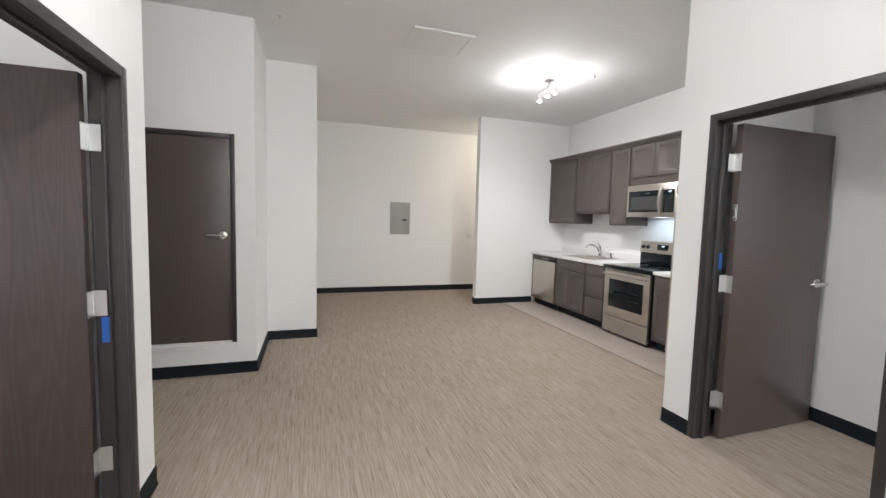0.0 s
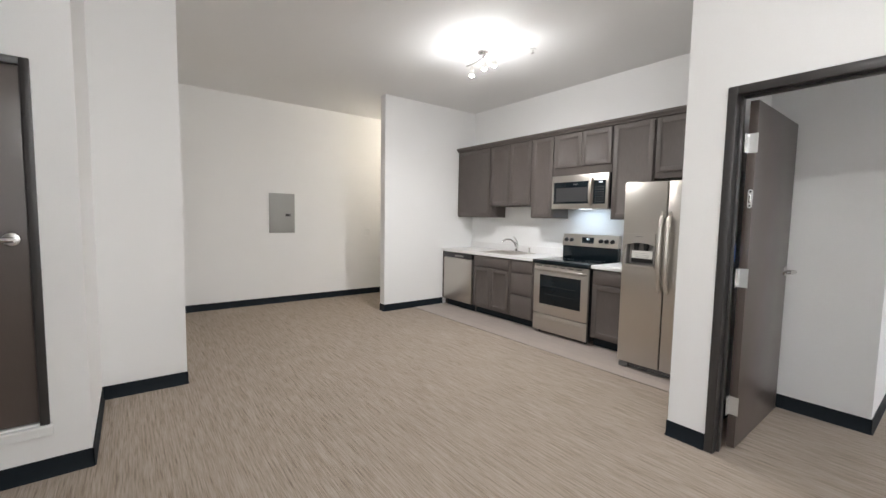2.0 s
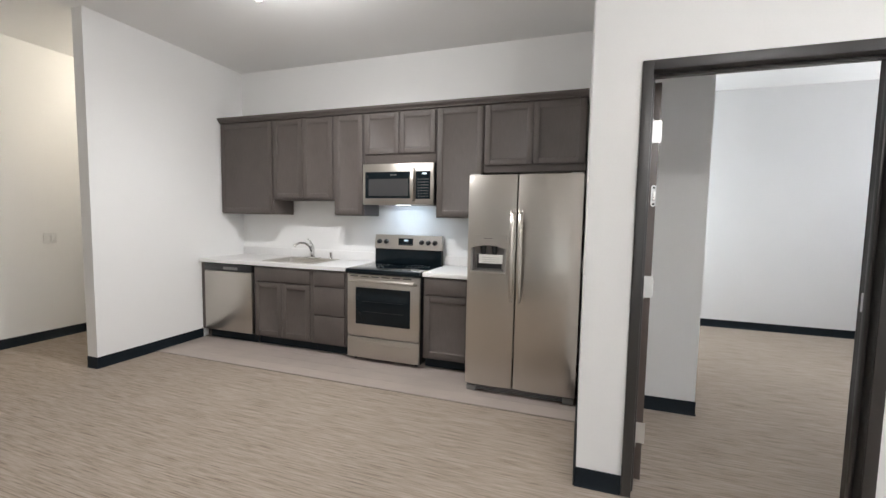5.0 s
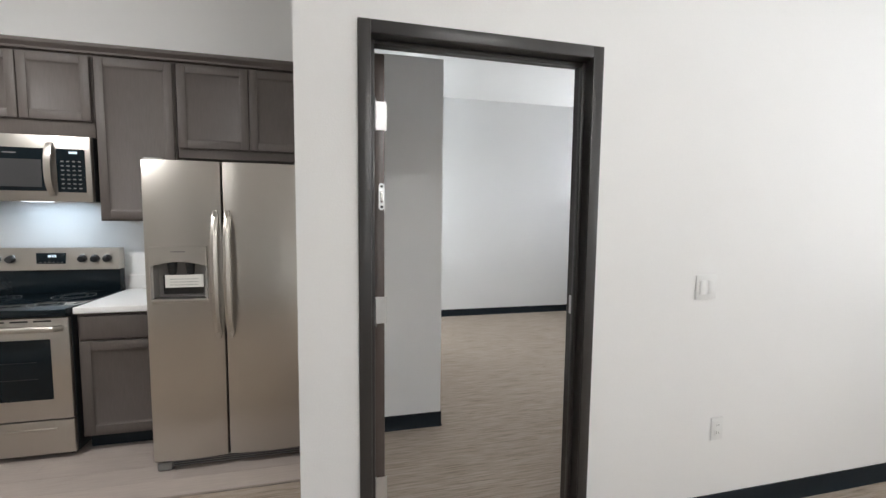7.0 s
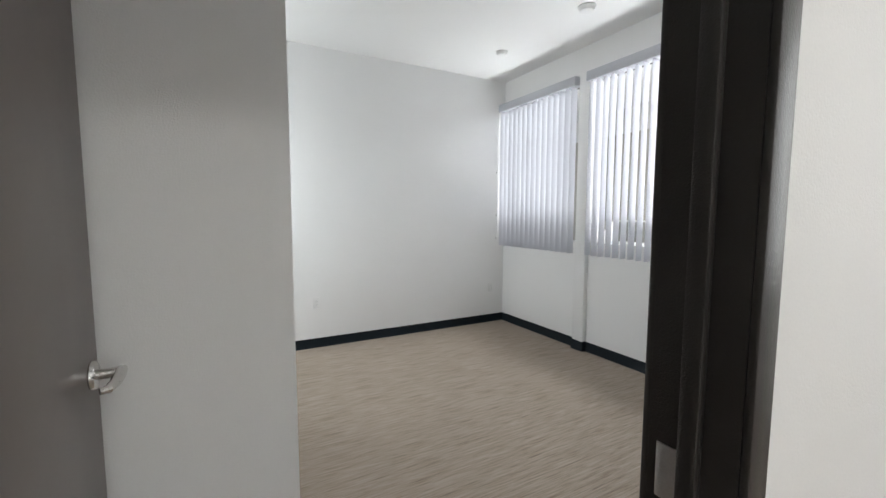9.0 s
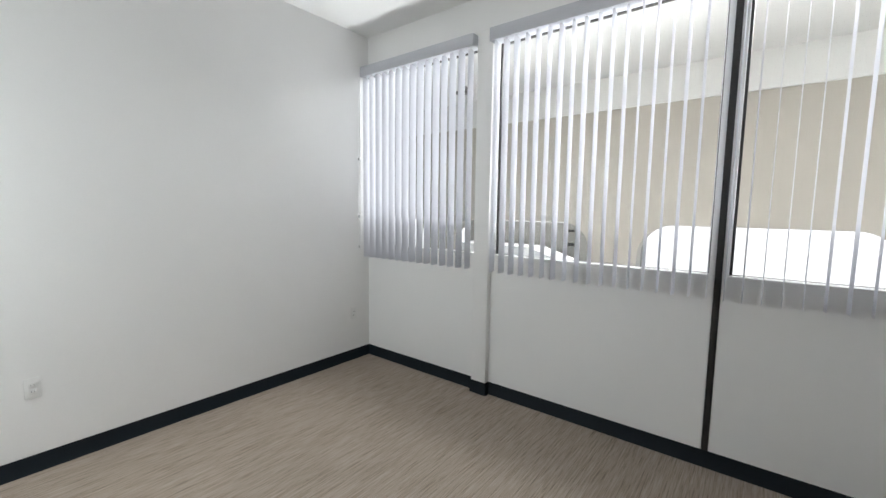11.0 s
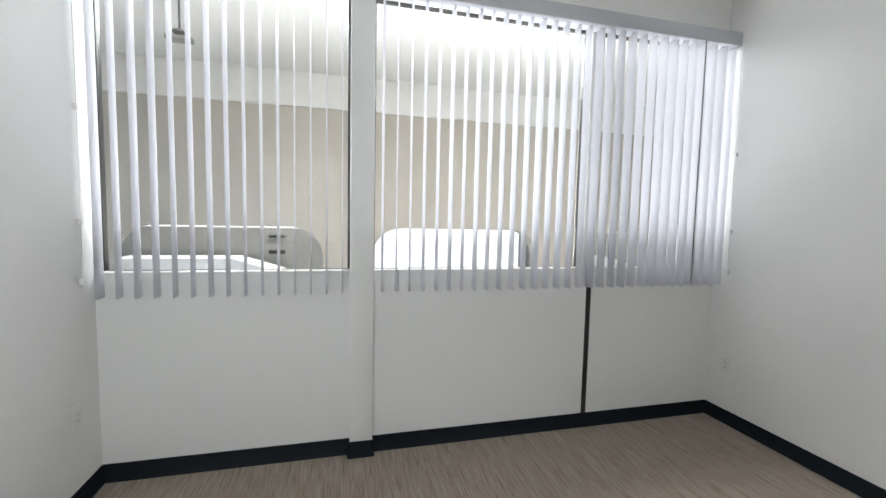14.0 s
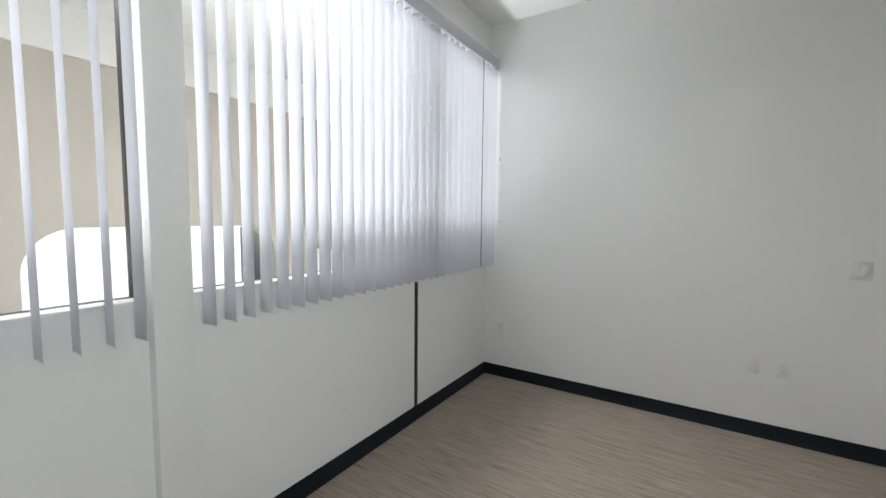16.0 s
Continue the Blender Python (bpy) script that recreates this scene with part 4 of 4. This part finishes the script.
dp = part("dispenser", boxes((FX + 0.066, D0, DZ0, FX + 0.07, D1, DZ1), (FX - 0.004, D0, DZ0, FX + 0.066, D0 + 0.014, DZ1), (FX - 0.004, D1 - 0.014, DZ0, FX + 0.066, D1, DZ1)), DISPENSER, fr, "grey plastic dispenser niche")
pts = [(D0, DZ1), (D1, DZ1), (D1, 1.185)] + [(D1 - (D1 - D0) * k / 12, 1.185 + 0.024 * math.sin(math.pi * k / 12)) for k in range(1, 12)] + [(D0, 1.185)]
part("dispenser_top", prism(bmesh.new(), pts, "x", FX - 0.014, FX + 0.05), FRIDGE_STEEL, dp)
part("name_mark", boxes((FX - 0.0155, 3.245, 1.262, FX - 0.0135, 3.315, 1.267)), GREY_PLASTIC, dp)
for y in (3.235, 3.325):
    part("nozzle", cyl(bmesh.new(), (FX + 0.03, y, 1.205), (FX + 0.03, y, 1.135), 0.026, 0.018, 16, 0.003), BLACK_PLASTIC, dp)
part("paddle", boxes((FX + 0.05, 3.18, 1.02, FX + 0.058, 3.38, 1.13), bevel=0.004), BLACK_PLASTIC, dp)
part("drip_tray", boxes((FX - 0.012, D0, DZ0 - 0.004, FX + 0.06, D1, DZ0 + 0.02), bevel=0.008), FRIDGE_STEEL, dp)
part("paper_tag", boxes((FX + 0.008, 3.165, 1.065, FX + 0.0095, 3.355, 1.135)), PAPER, dp, "white paper tag")
for k in range(3):
    part("tag_line", boxes((FX + 0.0068, 3.19, 1.078 + k * 0.016, FX + 0.0079, 3.33, 1.081 + k * 0.016)), PANEL_GREY, dp)
gr = part("base_grille", boxes((FX + 0.045, FY0 + 0.03, 0.015, FX + 0.06, FY1 - 0.03, 0.062), bevel=0.002), GREY_PLASTIC, fr)
for k in range(3):
    part("grille_slot", boxes((FX + 0.043, FY0 + 0.09, 0.024 + k * 0.012, FX + 0.047, FY1 - 0.09, 0.029 + k * 0.012)), BLACK_PLASTIC, gr)
for y in (FY0 + 0.05, FY1 - 0.05):
    part("foot", boxes((FX + 0.02, y - 0.04, 0.004, FX + 0.09, y + 0.04, 0.055), bevel=0.012), GREY_PLASTIC, fr)
    part("hinge_cover", boxes((FX + 0.03, y - 0.045, 1.745, FX + 0.12, y + 0.045, 1.772), bevel=0.006), PANEL_GREY, fr)

# ---- living room fixtures ----
ep = thing("electrical_panel", (1.56, YF, 1.13), "grey metal electrical panel on the far wall", "electrical panel")
part("cover", boxes((1.375, YF - 0.012, 1.125, 1.765, YF, 1.745), bevel=0.003), PANEL_GREY, ep)
part("door", boxes((1.405, YF - 0.017, 1.155, 1.735, YF - 0.011, 1.715), bevel=0.002), PANEL_GREY, ep)
part("latch", boxes((1.62, YF - 0.021, 1.385, 1.70, YF - 0.016, 1.425), bevel=0.002), BLACK_PLASTIC, ep)
part("latch_tab", boxes((1.675, YF - 0.024, 1.39, 1.695, YF - 0.020, 1.42), bevel=0.001), MARK, ep)


def wall_plate(name, c, n, label, category, gangs=1, outlet=False):
    """Plate with rockers or sockets on a wall; n: the wall's outward normal along x or y."""
    c, n = Vector(c), Vector(n)
    u = Vector((-n.y, n.x, 0))
    w, h = 0.035 + 0.023 * (gangs - 1), 0.0575
    ob = thing(name, c, label, category)
    def slab(pn, du0, du1, z0, z1, d0, d1, mat, parent, bev):
        a, b = c + u * du0 + n * d0, c + u * du1 + n * d1
        return part(pn, boxes((min(a.x, b.x), min(a.y, b.y), c.z + z0, max(a.x, b.x), max(a.y, b.y), c.z + z1), bevel=bev), mat, parent)
    slab("plate", -w, w, -h, h, 0, 0.006, WHITE_PLASTIC, ob, 0.002)
    for g in range(gangs):
        o = (g - (gangs - 1) / 2) * 0.046
        if outlet:
            for z in (0.019, -0.019):
                s = slab("socket", o - 0.016, o + 0.016, z - 0.014, z + 0.014, 0.006, 0.009, WHITE_PLASTIC, ob, 0.002)
                for q in (-0.006, 0.006):
                    slab("slot", o + q - 0.001, o + q + 0.001, z - 0.004, z + 0.005, 0.0088, 0.0094, BLACK_PLASTIC, s, 0)
        else:
            slab("rocker", o - 0.0165, o + 0.0165, -0.033, 0.033, 0.006, 0.0095, WHITE_PLASTIC, ob, 0.002)


wall_plate("light_switch", (XD0, 0.736, 1.152), (-1, 0, 0), "white double rocker light switch beside the doorway", "light switch", 2)
wall_plate("power_outlet", (XD0, 0.62, 0.445), (-1, 0, 0), "white wall outlet low on the living room wall", "outlet", 1, True)
wall_plate("light_switch", (2.86, 2.564, 1.15), (0, 1, 0), "white switch on the wall end beside the refrigerator", "light switch")
wall_plate("light_switch", (3.05, YF, 1.12), (0, -1, 0), "cream switch plate on the far wall", "light switch", 2)
wall_plate("power_outlet", (XB, 1.08, 0.49), (-1, 0, 0), "white wall outlet low on the bedroom wall", "outlet", 1, True)
wall_plate("power_outlet", (XB, -1.20, 0.47), (-1, 0, 0), "white wall outlet near the window corner", "outlet", 1, True)
wall_plate("power_outlet", (XD1, -1.25, 0.44), (1, 0, 0), "white wall outlet under the window's end", "outlet", 1, True)
wall_plate("power_outlet", (XD1, 0.78, 0.49), (1, 0, 0), "white wall outlet low on the bedroom wall", "outlet", 1, True)
wall_plate("data_outlet", (XD1, 0.62, 0.49), (1, 0, 0), "white data plate beside an outlet", "outlet", 1)
wall_plate("light_switch", (XD1, 1.10, 1.17), (1, 0, 0), "white double light switch beside the bedroom door", "light switch", 2)

# track light with three spots on a curved bar
tl = thing("track_light", (2.645, 4.683, HC), "chrome curved track light with three lit spots", "ceiling light")
part("canopy", cyl(bmesh.new(), (2.645, 4.683, HC - 0.03), (2.645, 4.683, HC), 0.055, 0.06, 28, 0.004), CHROME, tl)
part("stem", cyl(bmesh.new(), (2.645, 4.683, HC - 0.06), (2.645, 4.683, HC - 0.03), 0.012, None, 12), CHROME, tl)
TB = [(2.645 + 0.042 * s + 0.022 * math.sin(math.pi * s), 4.683 + 0.309 * s, HC - 0.065) for s in (1, 0.75, 0.5, 0.25, 0, -0.25, -0.5, -0.75, -1)]
part("bar", tube(bmesh.new(), TB, 0.008), CHROME, tl)
for (x, y, z), k in zip(SPOTS, (1, 4, 7)):
    q = TB[k]
    sp = part("spot", tube(bmesh.new(), [q, ((q[0] + x) / 2 + 0.0, (q[1] + y) / 2, HC - 0.11), (x, y, z + 0.12)], 0.005), CHROME, tl)
    part("shade", cyl(bmesh.new(), (x, y, z + 0.115), (x, y, z + 0.03), 0.018, 0.034, 20), CHROME, sp)
    bm = bmesh.new()
    bmesh.ops.create_uvsphere(bm, u_segments=16, v_segments=10, radius=0.03, matrix=Matrix.Translation((x, y, z + 0.045)))
    part("bulb", bm, BULB, sp, "lit round bulb")
# the same fixture over the entry
el = thing("track_light", (0.10, 1.35, HC), "chrome track light with two lit spots over the entry", "ceiling light")
part("canopy", cyl(bmesh.new(), (0.10, 1.35, HC - 0.03), (0.10, 1.35, HC), 0.055, 0.06, 28, 0.004), CHROME, el)
part("bar", tube(bmesh.new(), [(0.08, 1.65, HC - 0.065), (0.10, 1.35, HC - 0.05), (0.13, 1.05, HC - 0.065)], 0.008), CHROME, el)

for x, y, z in ((0.08, 1.60, 2.93), (0.13, 1.10, 2.93)):
    sp = part("spot", cyl(bmesh.new(), (x, y, z + 0.16), (x, y, HC - 0.066), 0.005, None, 10), CHROME, el)
    part("shade", cyl(bmesh.new(), (x, y, z + 0.17), (x, y, z + 0.09), 0.018, 0.034, 20), CHROME, sp)
    bm = bmesh.new()
    bmesh.ops.create_uvsphere(bm, u_segments=16, v_segments=10, radius=0.03, matrix=Matrix.Translation((x, y, z + 0.10)))
    part("bulb", bm, BULB, sp, "lit round bulb")

# flat white ceiling panel, sprinklers, smoke detectors
cp = thing("ceiling_panel", (1.09, 4.2, HC), "flat white ceiling access panel with thin frame", "ceiling panel")
part("frame", boxes((0.80, 3.93, HC - 0.02, 1.38, 3.96, HC), (0.80, 4.44, HC - 0.02, 1.38, 4.47, HC), (0.80, 3.96, HC - 0.02, 0.83, 4.44, HC), (1.35, 3.96, HC - 0.02, 1.38, 4.44, HC), bevel=0.003), WHITE_PLASTIC, cp)
part("panel", boxes((0.83, 3.96, HC - 0.014, 1.35, 4.44, HC)), WHITE_PLASTIC, cp)


def sprinkler(x, y, h):
    ob = thing("fire_sprinkler", (x, y, h), "small white fire sprinkler in the ceiling", "sprinkler", "ceiling sprinklers")
    part("escutcheon", cyl(bmesh.new(), (x, y, h - 0.006), (x, y, h), 0.034, 0.038, 24), WHITE_PLASTIC, ob)
    part("stem", cyl(bmesh.new(), (x, y, h - 0.035), (x, y, h - 0.006), 0.007, None, 10), CHROME, ob)
    part("deflector", cyl(bmesh.new(), (x, y, h - 0.038), (x, y, h - 0.035), 0.015, None, 14), CHROME, ob)


sprinkler(3.02, 4.33, HC)
sprinkler(-0.33, 4.17, HC)


def detector(x, y, h, r, label):
    ob = thing("smoke_detector", (x, y, h), label, "smoke detector")
    part("base", cyl(bmesh.new(), (x, y, h - 0.012), (x, y, h), r, None, 28), WHITE_PLASTIC, ob)
    part("cover", cyl(bmesh.new(), (x, y, h - 0.038), (x, y, h - 0.012), r * 0.72, r * 0.93, 28, 0.005), WHITE_PLASTIC, ob)


detector(5.82, -0.74, HB, 0.065, "round white detector on the bedroom ceiling")
detector(4.71, -0.78, HB, 0.075, "round white smoke detector on the bedroom ceiling")

# bedroom ceiling diffuser
vd = thing("ceiling_vent", (4.70, 0.06, HB), "white louvred ceiling air vent", "air vent")
part("frame", boxes((4.54, -0.12, HB - 0.012, 4.87, -0.095, HB), (4.54, 0.215, HB - 0.012, 4.87, 0.24, HB), (4.54, -0.095, HB - 0.012, 4.565, 0.215, HB), (4.845, -0.095, HB - 0.012, 4.87, 0.215, HB), bevel=0.003), WHITE_PLASTIC, vd)
part("backing", boxes((4.565, -0.095, HB - 0.003, 4.845, 0.215, HB - 0.001)), BLACK_PLASTIC, vd)
for k in range(9):
    y = -0.08 + k * 0.032
    bm = boxes((4.565, -0.012, -0.001, 4.845, 0.012, 0.001))
    bmesh.ops.transform(bm, matrix=Matrix.Translation((0, y, HB - 0.008)) @ Matrix.Rotation(radians(35), 4, "X"), verts=bm.verts)
    part("slat", bm, WHITE_PLASTIC, vd)
part("divider", boxes((4.70, -0.095, HB - 0.014, 4.71, 0.215, HB - 0.003)), WHITE_PLASTIC, vd)

# cord guides beside the blinds
for x, s in ((XB, -1), (XD1, 1)):
    ob = thing("blind_cord", (x + s * 0.012, -1.28, 1.10), "thin white blind cord with wall clips", "cord")
    part("cord", tube(bmesh.new(), [(x + s * 0.012, -1.285, 2.79), (x + s * 0.014, -1.283, 1.9), (x + s * 0.012, -1.28, 1.10)], 0.0018, 6), WHITE_PLASTIC, ob)
    for z in (1.12, 1.42, 1.98):
        part("clip", boxes((min(x, x + s * 0.02), -1.292, z, max(x, x + s * 0.02), -1.27, z + 0.03), bevel=0.003), WHITE_PLASTIC, ob)

# ---- outside things ----
cl = thing("carport_light", (6.82, -3.3, 3.50), "small dark security light under the soffit", "outdoor light")
part("stem", cyl(bmesh.new(), (6.82, -3.3, 3.17), (6.82, -3.3, 3.50), 0.010, None, 10), MARK, cl)
part("ring", cyl(bmesh.new(), (6.82, -3.3, 3.165), (6.82, -3.3, 3.18), 0.06, 0.06, 20), GREY_PLASTIC, cl)
part("housing", boxes((6.71, -3.36, 3.09, 6.93, -3.24, 3.13), bevel=0.01), GREY_PLASTIC, cl)
# plain grey walls and white blocks stand in for unclear car-like shapes beyond
for x0, x1 in ((5.1, 8.9), (-1.7, 1.75)):
    sw = solid("backdrop_wall", boxes((x0, -6.75, -0.12, x1, -6.55, 1.27), bevel=0.02), SHADE_WALL, ((x0 + x1) / 2, -6.65, -0.12), "low grey stand-in wall beyond the carport", "wall", "", "structure")
    if x0 > 0:
        for za, zb in ((0.815, 0.875), (1.10, 1.14)):
            part("slot", boxes((6.31, -6.552, za, 6.58, -6.535, zb), bevel=0.004), BLACK_PLASTIC, sw, "dark bar standing in for a handle-like mark")
    bm = prism(bmesh.new(), [(x0 + 0.6, -0.12), (x1 - 0.25, -0.12), (x1 - 0.25, 0.80), (x0 + 1.9, 0.80), (x0 + 1.2, 0.58)], "y", -6.45, -5.8)
    solid("stand_in_block", bm, CAR_WHITE, ((x0 + x1) / 2, -6.1, -0.12), "white sloped block standing in for a bright low shape", "box")
vl = thing("ceiling_light", (3.95, 7.35, HC), "warm flush ceiling light in the vestibule", "ceiling light")
part("base", cyl(bmesh.new(), (3.95, 7.35, HC - 0.03), (3.95, 7.35, HC), 0.14, 0.15, 32), WHITE_PLASTIC, vl)

# vinyl planks of the kitchen floor, laid along the cabinets with staggered ends
PW, PL = 0.152, 1.22
for k in range(8):
    xa, xb = 3.151 + k * PW, min(3.151 + (k + 1) * PW - 0.0012, XK)
    ya = 2.565 - PL * ((k * 0.37) % 1.0)
    while ya < YK:
        y0, y1 = max(ya, 2.565), min(ya + PL - 0.0012, YK - 0.001)
        ya += PL
        if y1 - y0 > 0.03:
            part("plank", boxes((xa, y0, 0.002, xb, y1, 0.004)), VINYL_FLOOR, kitchen_floor)
